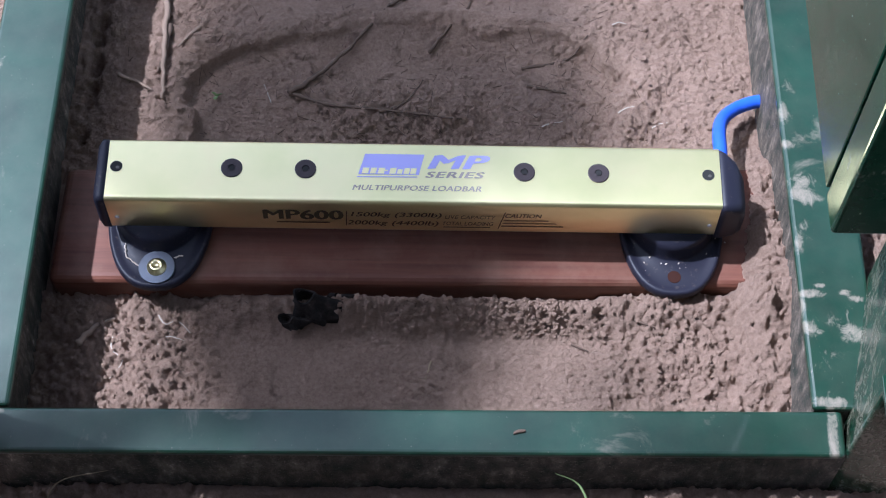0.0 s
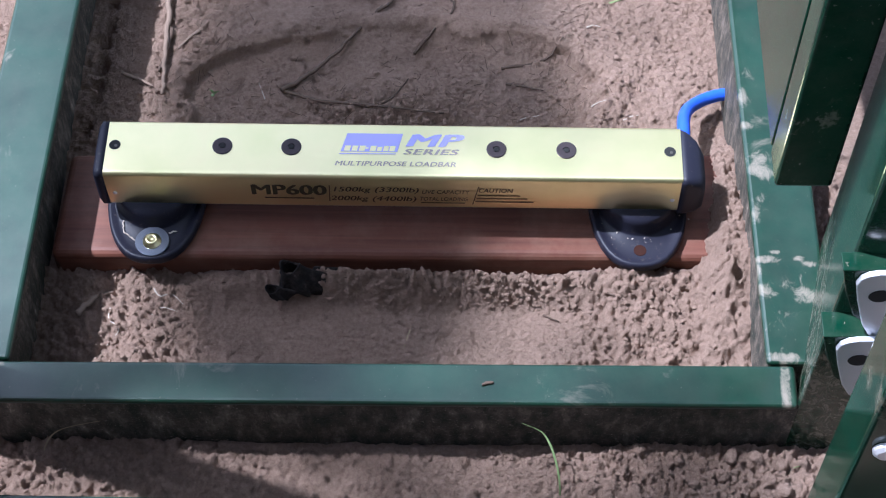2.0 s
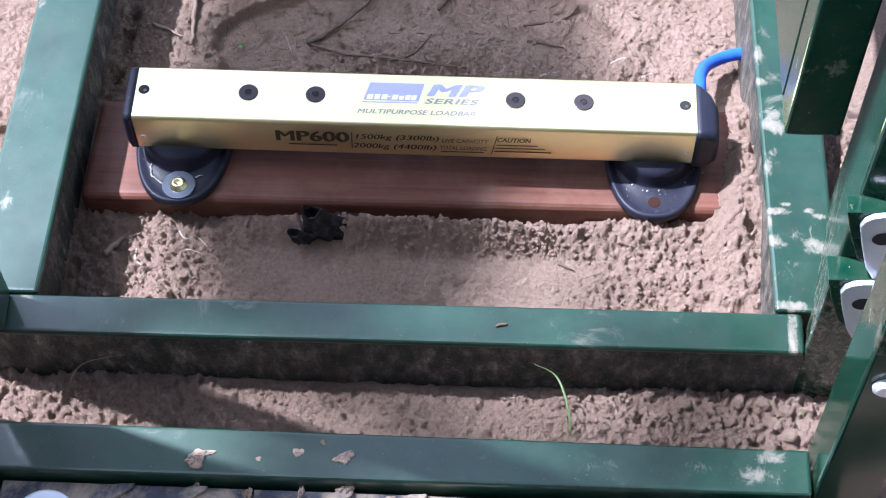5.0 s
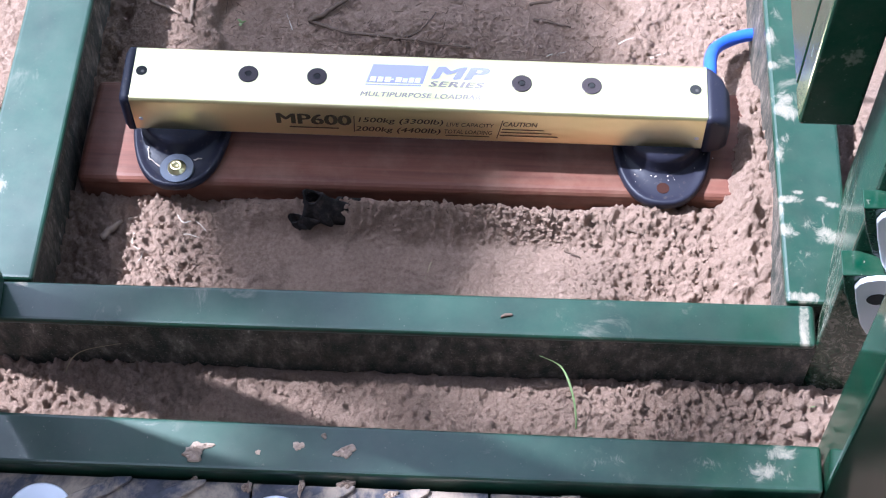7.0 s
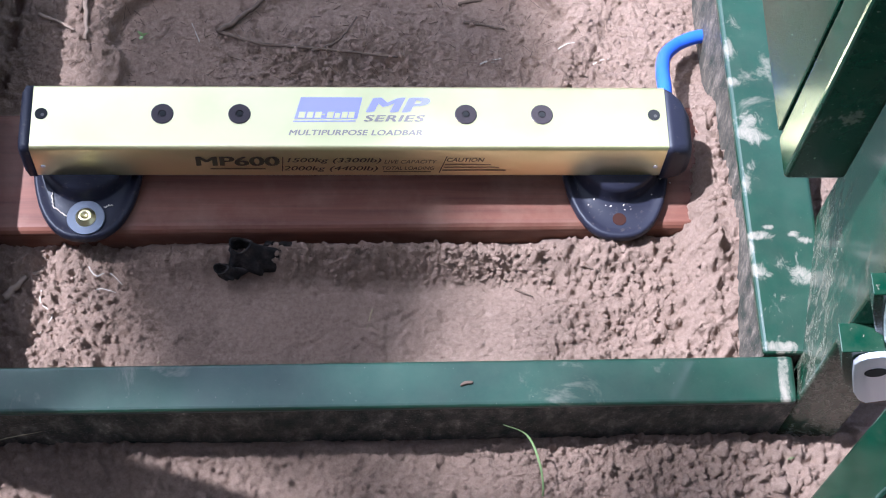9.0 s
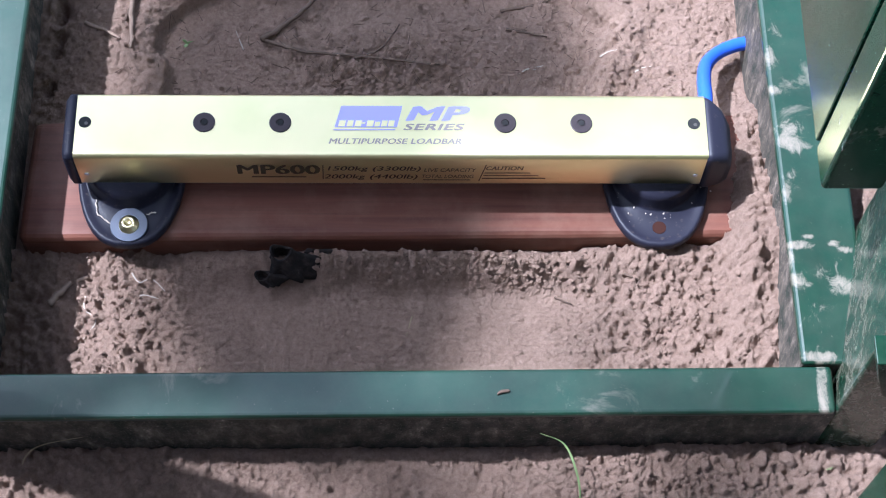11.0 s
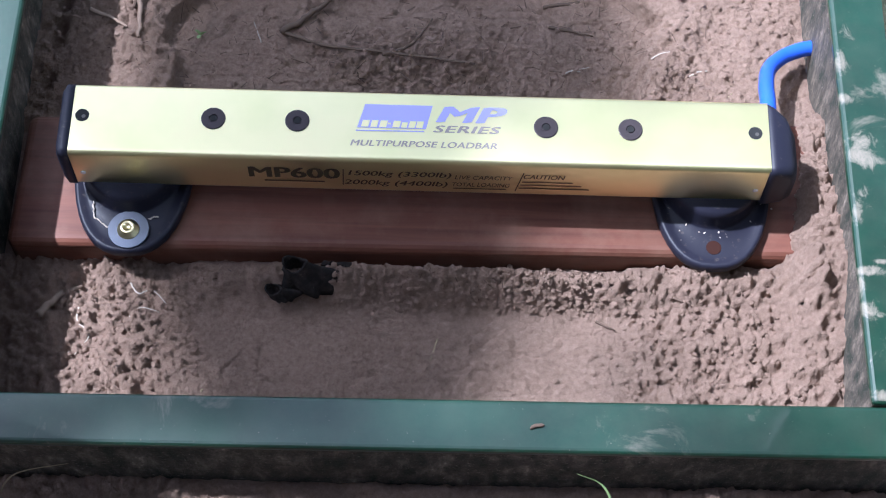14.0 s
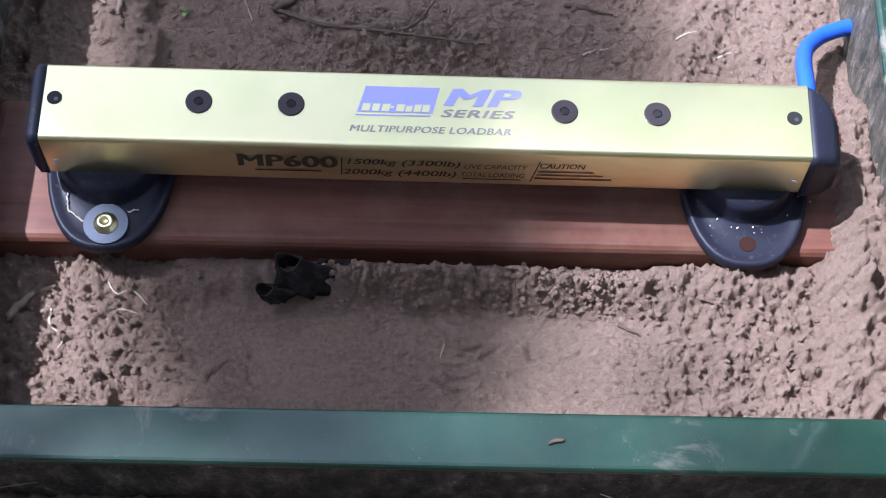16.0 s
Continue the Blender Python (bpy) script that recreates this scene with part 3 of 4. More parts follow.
def under_gate(ob):
    ob.matrix_parent_inverse = Matrix.Translation(-gate.location)
    return ob


under_gate(part("stile", box(GX, GX + 0.052, GY, GY + 0.040, GZ, 1.9, 0.004, 3), paint_clean, gate))
under_gate(part("sheet", box(GX + 0.001, GX + 0.006, GY + 0.046, 0.95, GZ, 1.9, 0.001, 1), paint_clean, gate))
under_gate(part("bottom_rail", box(GX + 0.0065, GX + 0.05, GY + 0.041, 0.95, GZ + 0.002, GZ + 0.04, 0.003, 2), paint_clean, gate))
under_gate(part("far_stile", box(GX, GX + 0.052, 0.951, 0.99, GZ, 1.9, 0.004, 2), paint_clean, gate))

# ---- upright posts ----
post = tagged(empty("side_post", (0.42, -0.17, 0)), "dark green steel upright channel post beside the rail", "post")


def put(ob, thing):
    if ob.parent is thing:
        ob.matrix_parent_inverse = Matrix.Translation(-thing.location)
    return ob


put(part("upright", prism([(0.3975, -0.250), (0.452, -0.258), (0.490, -0.070), (0.4385, -0.062)], -0.02, 1.9, 0.004, 3), paint_splash, post), post)
def upright_plate(pts, y0, y1, bev):
    bm = prism(pts, 0, y1 - y0, bev, 2)
    bmesh.ops.transform(bm, matrix=Matrix(((1, 0, 0, 0), (0, 0, 1, y0), (0, 1, 0, 0), (0, 0, 0, 1))), verts=bm.verts)
    return bm


for dx, dz, y in ((0.008, 0.004, -0.268), (0.009, -0.094, -0.275)):
    lug = put(part("hinge_lug", upright_plate([(0.378 + dx, 0.418 + dz), (0.387 + dx, 0.383 + dz), (0.400 + dx, 0.345 + dz), (0.410 + dx, 0.334 + dz), (0.470, 0.334 + dz), (0.470, 0.420 + dz)], y, -0.250, 0.001), paint_clean, post, "green painted steel hinge lug"), post)
    strap = upright_plate([(0.391 + dx, 0.404 + dz), (0.3935 + dx, 0.413 + dz), (0.399 + dx, 0.4185 + dz), (0.407 + dx, 0.421 + dz), (0.47, 0.424 + dz), (0.47, 0.328 + dz), (0.425 + dx, 0.315 + dz), (0.417 + dx, 0.322 + dz), (0.408 + dx, 0.340 + dz), (0.397 + dx, 0.378 + dz)], y - 0.006, y - 0.0005, 0.001)
    put(part("strap", strap, zinc, lug, "bright zinc plated hinge strap"), post)
    # flat disc that paints the pin hole's shade onto the strap
    bm = lathe([(0.0095, 0), (0.009, 0.0006), (0, 0.0006)], (0, 0, 0), 24)
    bmesh.ops.transform(bm, matrix=pose(0.4135 + dx, y - 0.0061, 0.388 + dz, 90), verts=bm.verts)
    put(part("pin_hole", bm, dark, lug), post)

post2 = tagged(empty("front_post", (0.42, -0.34, 0)), "dark green steel upright post at the platform end", "post")
put(part("upright", prism([(0.398, -0.398), (0.457, -0.400), (0.457, -0.338), (0.401, -0.336)], -0.02, 1.9, 0.004, 3), paint_post, post2), post2)

post3 = tagged(empty("corner_post", (-0.42, -0.24, 0)), "dark green steel upright post at the frame corner", "post")
put(part("upright", prism([(-0.440, -0.2595), (-0.390, -0.2590), (-0.392, -0.2135), (-0.440, -0.2135)], 0.1465, 1.9, 0.004, 3), paint, post3), post3)

bm = lathe([(0.011, 0), (0.011, 0.004), (0.008, 0.007), (0, 0.0075)], (0, 0, 0), 20)
bmesh.ops.transform(bm, matrix=pose(0.418, -0.3990, 0.364, 90), verts=bm.verts)
put(part("bolt_head", bm, zinc, post2, "bright zinc bolt head"), post2)
# post added out of view to shade the platform rail's left end
post4 = tagged(empty("rail_shade_post", (-0.45, -0.36, 0)), "dark green steel plate post added to shade the platform rail", "post")
put(part("upright", prism([(-0.490, -0.465), (-0.447, -0.465), (-0.447, -0.300), (-0.490, -0.300)], -0.02, 1.9, 0.004, 3), paint_post, post4), post4)

# ---- platform in front: rail and rubber mat ----
plat = tagged(empty("platform", (0, -0.5, 0)), "green steel platform frame beside the pit, muddy", "platform")
put(part("back_rail", prism([(-0.446, -0.4065), (0.396, -0.4015), (0.396, -0.3550), (-0.446, -0.3545)], 0.06, 0.1445, 0.004, 3), paint, plat), plat)
put(part("side_rail", box(-0.446, -0.374, -1.15, -0.4075, 0.06, 0.138, 0.004, 3), paint, plat), plat)
put(part("side_rail", box(0.305, 0.388, -1.15, -0.4075, 0.06, 0.138, 0.004, 3), paint, plat), plat)
mat = tagged(empty("rubber_mat", (0, -0.6, 0.1)), "blue-black ribbed rubber floor mat caked with dried mud", "mat")
edges = [-0.371, -0.130, 0.091, 0.300]
for a, b in zip(edges, edges[1:]):
    tile = put(part("mat_tile", box(a + 0.001, b - 0.001, -1.1, -0.4085, 0.10, 0.126, 0.0015, 2), matr, mat), mat)
for i in range(9):
    for j in range(6):
        x, y = -0.2745 + 0.0695 * i, -0.4265 - 0.085 * j
        if x > 0.27 or (j == 0 and i in (2, 5)):
            continue
        w = 0.5 + 0.3 * ((i * 7 + j * 3) % 3)
        lug = prism([(x - 0.033, y - 0.017), (x - 0.022, y - 0.018), (x + 0.012, y - 0.001), (x + 0.031, y + 0.013), (x + 0.033, y + 0.018), (x + 0.016, y + 0.017), (x - 0.02, y - 0.001), (x - 0.033, y - 0.012)], 0.1262, 0.1312, 0.0015, 2)
        put(part("tread_lug", lug, matr, mat), mat)
for x, y in ((-0.323, -0.425), (-0.105, -0.428), (0.11, -0.430)):
    w = put(part("fixing_washer", lathe([(0.031, 0.126), (0.031, 0.1285), (0.03, 0.129), (0.006, 0.129)], (x, y - 0.024, 0), 36), zinc, mat, "large bright zinc washer"), mat)
    put(part("fixing_bolt", lathe([(0.0125, 0.129), (0.012, 0.133), (0.008, 0.1365), (0, 0.1375)], (x, y - 0.024, 0), 24), zinc, w), mat)

def on_soil(x, y, lift=0.0):
    return Vector((x, y, float(soil_height(np.array([x]), np.array([y]))[0]) + lift))


# ---- torn rubber boot lying on the soil ----
def torn_boot():
    """A torn rubber sleeve: an open mouth over a fluted skirt that trails off to one side, and a second, smaller mouth."""
    bm = bmesh.new()
    rnd = random.Random(4)

    def sleeve(cx, cy, base, h, mouth, reach, trail, flutes, lean, n=56, turn=0.0):
        rings = []
        for k in range(11):
            t = k / 10
            ring = []
            for i in range(n):
                a = 2 * math.pi * i / n
                out = reach + trail * max(0.0, math.cos(a - turn)) ** 3
                fold = 1 + (0.24 * math.sin(flutes * a + 0.8) + 0.10 * math.sin((flutes * 2 + 1) * a)) * (1 - 0.75 * t)
                r = mouth * t ** 0.6 + out * (1 - t) ** 1.5 * fold
                z = base + h * t ** 0.75 * (1 + 0.16 * math.sin(2 * a + 2.2) * t) + 0.004 * (1 - t) * math.sin(flutes * a + 0.8)
                ring.append(bm.verts.new((cx + r * math.cos(a) + lean[0] * t, cy + 0.74 * r * math.sin(a) + lean[1] * t, z + rnd.uniform(-1, 1) * 0.0005)))
            rings.append(ring)
        top = [v.co.copy() for v in rings[-1]]
        c = Vector((cx + lean[0], cy + lean[1], base + h))
        for f, dz in ((0.86, 0.0006), (0.80, -0.003), (0.78, -0.010), (0.70, -0.017), (0.30, -0.020)):
            rings.append([bm.verts.new(Vector((c.x, c.y, p.z)).lerp(p, f) + Vector((0, 0, dz * h / 0.026))) for p in top])
        for a, b in zip(rings, rings[1:]):
            for i in range(n):
                bm.faces.new((a[i], a[(i + 1) % n], b[(i + 1) % n], b[i]))
        bm.faces.new(rings[-1])
        bm.faces.new(rings[0][::-1])

    z = on_soil(-0.100, -0.075).z - 0.004
    sleeve(-0.103, -0.071, z, 0.031, 0.0112, 0.016, 0.026, 5, (-0.003, 0.004), turn=-0.05)
    sleeve(-0.118, -0.085, z, 0.013, 0.0078, 0.009, 0.006, 4, (-0.007, 0.001), turn=0.3)
    sleeve(-0.076, -0.060, z + 0.003, 0.010, 0.0035, 0.010, 0.008, 3, (0.002, 0.002), turn=0.7)
    return bm


tagged(mesh_ob("torn_boot", torn_boot(), hide_m, smooth=True), "crumpled torn black rubber boot end lying on soil", "rubber scrap")

# printing on the front face
def front_text(body, x0, x1, z, size, material, shear=0.0, bold=0.0):
    ob = fit_text(text_ob("lettering", body, size, material, bar, shear, bold), x0, x1, 0, size * 0.73)
    ob.data.transform(Matrix.LocRotScale((0, BY0 - 0.0004, z), Euler((radians(90), 0, 0)), None))
    return under(ob)


front_text("MP600", -0.147, -0.068, 0.1262, 0.0255, ink_black, 0.0, 0.0009)
front_text("1500kg", -0.061, -0.022, 0.1310, 0.0155, ink_black, 0.2, 0.0002)
front_text("(3300lb)", -0.018, 0.028, 0.1310, 0.0155, ink_black, 0.2, 0.0002)
front_text("LIVE CAPACITY", 0.031, 0.081, 0.1315, 0.0095, ink_black, 0.2, 0.0)
front_text("2000kg", -0.065, -0.025, 0.1145, 0.0155, ink_black, 0.2, 0.0002)
front_text("(4400lb)", -0.021, 0.025, 0.1145, 0.0155, ink_black, 0.2, 0.0002)
front_text("TOTAL LOADING", 0.029, 0.079, 0.1185, 0.0095, ink_black, 0.2, 0.0)
front_text("CAUTION", 0.090, 0.126, 0.1350, 0.0105, ink_black, 0.2, 0.0002)


for x0, x1, z0, z1, lean in ((-0.134, -0.082, 0.1195, 0.1215, 0), (0.030, 0.076, 0.1140, 0.1155, 0), (-0.0665, -0.0655, 0.1155, 0.1445, 0.001), (0.0835, 0.0845, 0.1125, 0.1455, 0.006),
                             (0.089, 0.133, 0.1285, 0.1300, 0), (0.088, 0.141, 0.1230, 0.1245, 0), (0.087, 0.148, 0.1170, 0.1188, 0)):
    bm = bmesh.new()
    y = BY0 - 0.0004
    bm.faces.new([bm.verts.new(p) for p in ((x0, y, z0), (x1, y, z0), (x1 + lean, y, z1), (x0 + lean, y, z1))])
    under(part("small_print", bm, ink_black, bar))

# ---- unseen tree, added so its bough shades the middle of the pit ----
leaf_m = node_mat("tree_leaf_green", (0.05, 0.11, 0.03), 0.5)
bark_m = node_mat("grey_brown_bark", (0.12, 0.09, 0.07), 0.9)


def shade_tree():
    tree = tagged(empty("tree", (-3.9, 1.7, 0)), "unseen leafy tree added to shade the pit", "tree")
    c = Vector((-0.036, -0.03, 0.04)) + SUN_FROM * 3.6
    trunk = spline([(-3.9, 1.7, -0.05), (-3.85, 1.68, 1.2), (-3.7, 1.6, 2.4), (-3.3, 1.5, 3.3), (c.x - 0.3, c.y + 0.6, c.z), (c.x, c.y + 0.2, c.z + 0.02), (c.x + 0.02, c.y - 0.25, c.z + 0.03)], 6)
    limb = spline([(-3.3, 1.5, 3.3), (-3.3, 1.9, 5.0), (-2.7, 2.5, 6.8), (-1.8, 3.2, 8.0)], 6)
    put(part("limb", tube(limb, 0.05, 8, lambda t: 1 - 0.8 * t), bark_m, tree), tree)
    put(part("trunk", tube(trunk, 0.13, 10, lambda t: 1 - 0.9 * t), bark_m, tree), tree)
    rnd = random.Random(7)
    bm = bmesh.new()

    def leaf(p, size):
        m = Matrix.LocRotScale(p, Euler([rnd.uniform(0, 6.28) for _ in range(3)]), None)
        bm.faces.new([bm.verts.new(m @ Vector(v)) for v in ((0, -size, 0), (0.45 * size, 0, 0.1 * size), (0, size, 0), (-0.45 * size, 0, 0.1 * size))])

    for _ in range(6000):
        u = Vector((rnd.gauss(0, 1), rnd.gauss(0, 1), rnd.gauss(0, 1)))
        u = u.normalized() * rnd.random() ** 0.4
        if u.y > -0.12 and rnd.random() < 0.87:
            continue
        w = 1.0 if u.y > -0.3 else 1 - 0.1 * (-0.3 - u.y) / 0.7
        leaf(c + Vector((u.x * 0.222 * w + 0.05 * u.y, 0.345 + u.y * 0.60, u.z * 0.12)), 0.042)
    # extra leaf clusters added to shade the front strip, front rail and right edge
    for _ in range(130):
        leaf(c + Vector((rnd.uniform(-0.05, 0.46), rnd.uniform(-0.42, -0.215), rnd.uniform(-0.08, 0.08))), 0.042)
    for _ in range(70):
        leaf(c + Vector((rnd.uniform(-0.262, -0.15), rnd.uniform(-0.27, -0.19), rnd.uniform(-0.08, 0.08))), 0.036)
    for _ in range(120):
        leaf(c + Vector((rnd.uniform(0.06, 0.30), 0.33 + rnd.uniform(-0.5, 0.5), rnd.uniform(-0.1, 0.1))), 0.030)
    # high crown added to darken what the left half of the rails reflects
    for _ in range(3000):
        u = Vector((rnd.gauss(0, 1), rnd.gauss(0, 1), rnd.gauss(0, 1))).normalized() * rnd.random() ** 0.4
        leaf(Vector((-1.75, 3.2, 8.0)) + Vector((u.x * 0.85, u.y * 1.5, u.z * 0.5)), 0.075)
    put(part("crown", bm, leaf_m, tree), tree)


shade_tree()


def reflection_tree():
    """A second, unseen tree, its crown over the gate side added to darken rail reflections."""
    tree = tagged(empty("tree", (5.2, 4.6, 0)), "unseen leafy tree added to darken rail reflections", "tree")
    trunk = spline([(5.2, 4.6, -0.05), (5.1, 4.5, 2.5), (4.6, 4.2, 5.0), (3.8, 3.4, 6.9), (3.0, 2.9, 8.0)], 6)
    put(part("trunk", tube(trunk, 0.16, 10, lambda t: 1 - 0.85 * t), bark_m, tree), tree)
    rnd = random.Random(19)
    bm = bmesh.new()
    for _ in range(4200):
        u = Vector((rnd.gauss(0, 1), rnd.gauss(0, 1), rnd.gauss(0, 1))).normalized() * rnd.random() ** 0.4
        m = Matrix.LocRotScale(Vector((3.0, 2.8, 8.0)) + Vector((u.x * 1.6, u.y * 1.35, u.z * 0.6)), Euler([rnd.uniform(0, 6.28) for _ in range(3)]), None)
        bm.faces.new([bm.verts.new(m @ Vector(v)) for v in ((0, -0.075, 0), (0.034, 0, 0.008), (0, 0.075, 0), (-0.034, 0, 0.008))])
    put(part("crown", bm, leaf_m, tree), tree)


reflection_tree()

# ---- litter on the soil ----
def twig(pts, r, material, label, name="twig", category="twig"):
    path = spline([on_soil(x, y, r * 1.3) for x, y in pts], 7)
    rnd = random.Random(int(abs(pts[0][0]) * 9999))
    path = [p + Vector((rnd.uniform(-1, 1), rnd.uniform(-1, 1), 0)) * r * 0.35 for p in path]
    return tagged(mesh_ob(name, tube(path, r, 7, lambda t: 1.0 - 0.55 * t), material, smooth=True), label, category, group="litter on the soil")


pale_twig = node_mat("pale_dry_twig", (0.24, 0.17, 0.125), 0.85)
twig([(-0.139, 0.210), (-0.110, 0.235), (-0.075, 0.269), (-0.026, 0.327)], 0.0032, twig_m, "long dark brown twig lying in trodden soil")
twig([(-0.032, 0.318), (-0.016, 0.335), (-0.021, 0.350)], 0.0022, twig_m, "short dark forked twig end on soil")
twig([(0.012, 0.266), (0.033, 0.293), (0.058, 0.325), (0.044, 0.356)], 0.0021, twig_m, "thin curved dark twig on trodden soil")
twig([(-0.283, 0.346), (-0.278, 0.287), (-0.276, 0.228), (-0.273, 0.185)], 0.0040, pale_twig, "thick pale dry stick lying on loose soil")
twig([(-0.273, 0.287), (-0.276, 0.252), (-0.283, 0.223)], 0.0030, twig_m, "dark split piece of stick on soil")
twig([(-0.325, 0.220), (-0.303, 0.210), (-0.285, 0.198)], 0.0024, pale_twig, "short pale stick on loose soil")
twig([(-0.241, 0.287), (-0.254, 0.271), (-0.263, 0.257)], 0.0024, pale_twig, "short pale stick on loose soil")
twig([(-0.138, 0.211), (-0.092, 0.196), (-0.023, 0.187), (0.049, 0.180)], 0.0020, twig_m, "long thin dark twig on trodden soil")
twig([(-0.040, 0.185), (-0.014, 0.201), (0.007, 0.232)], 0.0017, twig_m, "thin dark twig on trodden soil")
twig([(0.116, 0.250), (0.166, 0.263), (0.187, 0.278)], 0.0020, twig_m, "thin dark twig on trodden soil")
twig([(0.120, 0.227), (0.164, 0.217)], 0.0018, twig_m, "thin dark twig on trodden soil")
twig([(-0.333, -0.105), (-0.319, -0.087), (-0.300, -0.071)], 0.0042, pale_twig, "flat grey-brown stick on crumbly soil")
twig([(0.160, -0.094), (0.177, -0.102)], 0.0014, twig_m, "tiny dark stick on bare soil")
twig([(0.106, -0.072), (0.129, -0.076)], 0.0013, twig_m, "tiny dark stick on bare soil")
twig([(0.226, -0.078), (0.242, -0.086)], 0.0015, twig_m, "tiny dark stick on bare soil")
twig([(0.244, 0.339), (0.284, 0.353), (0.354, 0.361)], 0.0012, grass_m, "green grass stalk lying on soil", "grass_stalk", "grass")
twig([(-0.185, -0.170), (-0.169, -0.152)], 0.0008, straw_m, "pale straw on bare soil", "straw", "straw")
twig([(0.020, -0.114), (0.014, -0.134)], 0.0008, straw_m, "pale straw on bare soil", "straw", "straw")
twig([(-0.159, 0.200), (-0.168, 0.224)], 0.0007, fibre_m, "pale straw on trodden soil", "straw", "straw")
twig([(0.271, 0.123), (0.294, 0.148)], 0.0009, straw_m, "pale straw on crumbly soil", "straw", "straw")
STRING = "frayed whitish fibre on loose soil"
twig([(-0.299, -0.095), (-0.299, -0.108), (-0.287, -0.120), (-0.299, -0.138)], 0.0008, fibre_m, STRING, "fibre", "fibre")
twig([(-0.256, -0.069), (-0.247, -0.081), (-0.236, -0.075), (-0.222, -0.089)], 0.0008, fibre_m, STRING, "fibre", "fibre")
twig([(-0.254, -0.103), (-0.244, -0.093), (-0.228, -0.096)], 0.0008, fibre_m, STRING, "fibre", "fibre")
for x, y in ((0.150, 0.179), (0.262, 0.169), (0.226, 0.186), (0.223, 0.298), (0.142, 0.175)):
    twig([(x - 0.008, y - 0.003), (x, y + 0.002), (x + 0.009, y + 0.001)], 0.0009, fibre_m, "scrap of white fibre on soil", "fibre", "fibre")


def crumbs(name, count, seed, zone, sizes, label):
    """Loose soil crumbs scattered over boxes of the plan, too many to count."""
    rnd = random.Random(seed)
    rows = []
    for k in range(count):
        x0, x1, y0, y1 = zone[k % len(zone)]
        rows.append((rnd.uniform(x0, x1), rnd.uniform(y0, y1), sizes[0] + (sizes[1] - sizes[0]) * rnd.random() ** 2.5))
    zs = soil_height(np.array([r[0] for r in rows]), np.array([r[1] for r in rows]))
    ico = bmesh.new()
    bmesh.ops.create_icosphere(ico, subdivisions=1, radius=1)
    bv = [v.co.copy() for v in ico.verts]
    bf = [[v.index for v in f.verts] for f in ico.faces]
    ico.free()
    verts, faces = [], []
    for (x, y, r), z in zip(rows, zs):
        base = len(verts)
        m = Euler([rnd.uniform(0, 6.28) for _ in range(3)]).to_matrix()
        for c in bv:
            v = m @ (c * rnd.uniform(0.65, 1.2))
            verts.append((x + r * v.x, y + r * v.y, z + r * 0.45 + r * 0.75 * v.z))
        faces += [[base + i for i in f] for f in bf]
    me = bpy.data.meshes.new(name)
    me.from_pydata(verts, [], faces)
    me.materials.append(soil)
    return tagged(new(name, me), label, "soil", kind="stuff")


crumbs("soil_crumbs", 7600, 5, [(-0.34, -0.19, -0.2, -0.05), (0.15, 0.345, -0.195, -0.05), (0.17, 0.35, 0.11, 0.45), (-0.36, -0.23, 0.11, 0.45), (-0.08, 0.2, -0.09, -0.05), (-0.06, 0.16, -0.085, -0.055), (-0.14, 0.08, 0.13, 0.22), (-0.2, 0.18, 0.13, 0.30), (-0.4, 0.39, -0.335, -0.265), (0.1, 0.39, -0.335, -0.262), (-0.3, 0.3, -0.19, 0.4)], (0.0006, 0.0034), "loose crumbs of dry sandy soil")

rnd = random.Random(12)
clod_bm = bmesh.new()
bmesh.ops.create_icosphere(clod_bm, subdivisions=3, radius=1)
for v in clod_bm.verts:
    v.co *= 1 + 0.28 * noise.noise(v.co * 1.7) + 0.13 * noise.noise(v.co * 5.1)
clod = tagged(mesh_ob("clod", clod_bm, soil, smooth=True), "rounded dry soil clod beside the steel rail", "clod", "clods beside the rail")
spots_ = [(0.251, -0.265, 0.0115), (0.366, -0.271, 0.012), (0.341, -0.273, 0.012), (0.392, -0.278, 0.01), (0.378, -0.292, 0.011), (0.290, -0.277, 0.008), (0.333, -0.292, 0.01), (0.314, -0.275, 0.009), (0.353, -0.307, 0.009), (0.392, -0.308, 0.012), (0.303, -0.302, 0.008), (0.274, -0.295, 0.007), (0.322, -0.317, 0.009), (0.258, -0.314, 0.007), (0.371, -0.327, 0.008), (0.144, -0.275, 0.005), (0.169, -0.327, 0.006), (-0.128, -0.325, 0.005), (-0.108, -0.333, 0.0045), (-0.083, -0.321, 0.005), (-0.059, -0.329, 0.004), (-0.038, -0.315, 0.004), (0.021, -0.322, 0.004), (0.070, -0.330, 0.0045)]
for k, (x, y, r) in enumerate(spots_):
    m = Matrix.LocRotScale(on_soil(x, y, r * 0.3), Euler([rnd.uniform(0, 6.28) for _ in range(3)]), None)
    ob = clod if k == 0 else copy_thing(clod, m)
    ob.matrix_basis = m @ Matrix.Diagonal((r * 0.66, r * 0.62, r * 0.55, 1))


# ---- dried mud and a wood chip lying on the rails ----
mud_m = node_mat("dried_mud", (0.36, 0.27, 0.2), 0.9)
mn = Nodes(mud_m)
mn.to("Base Color", mn.ramp(mn.noise(160, 6, 0.7), (0.3, (0.24, 0.17, 0.125)), (0.7, (0.45, 0.34, 0.26))))
mn.bump(mn.noise(380, 5), 0.6, 0.002)


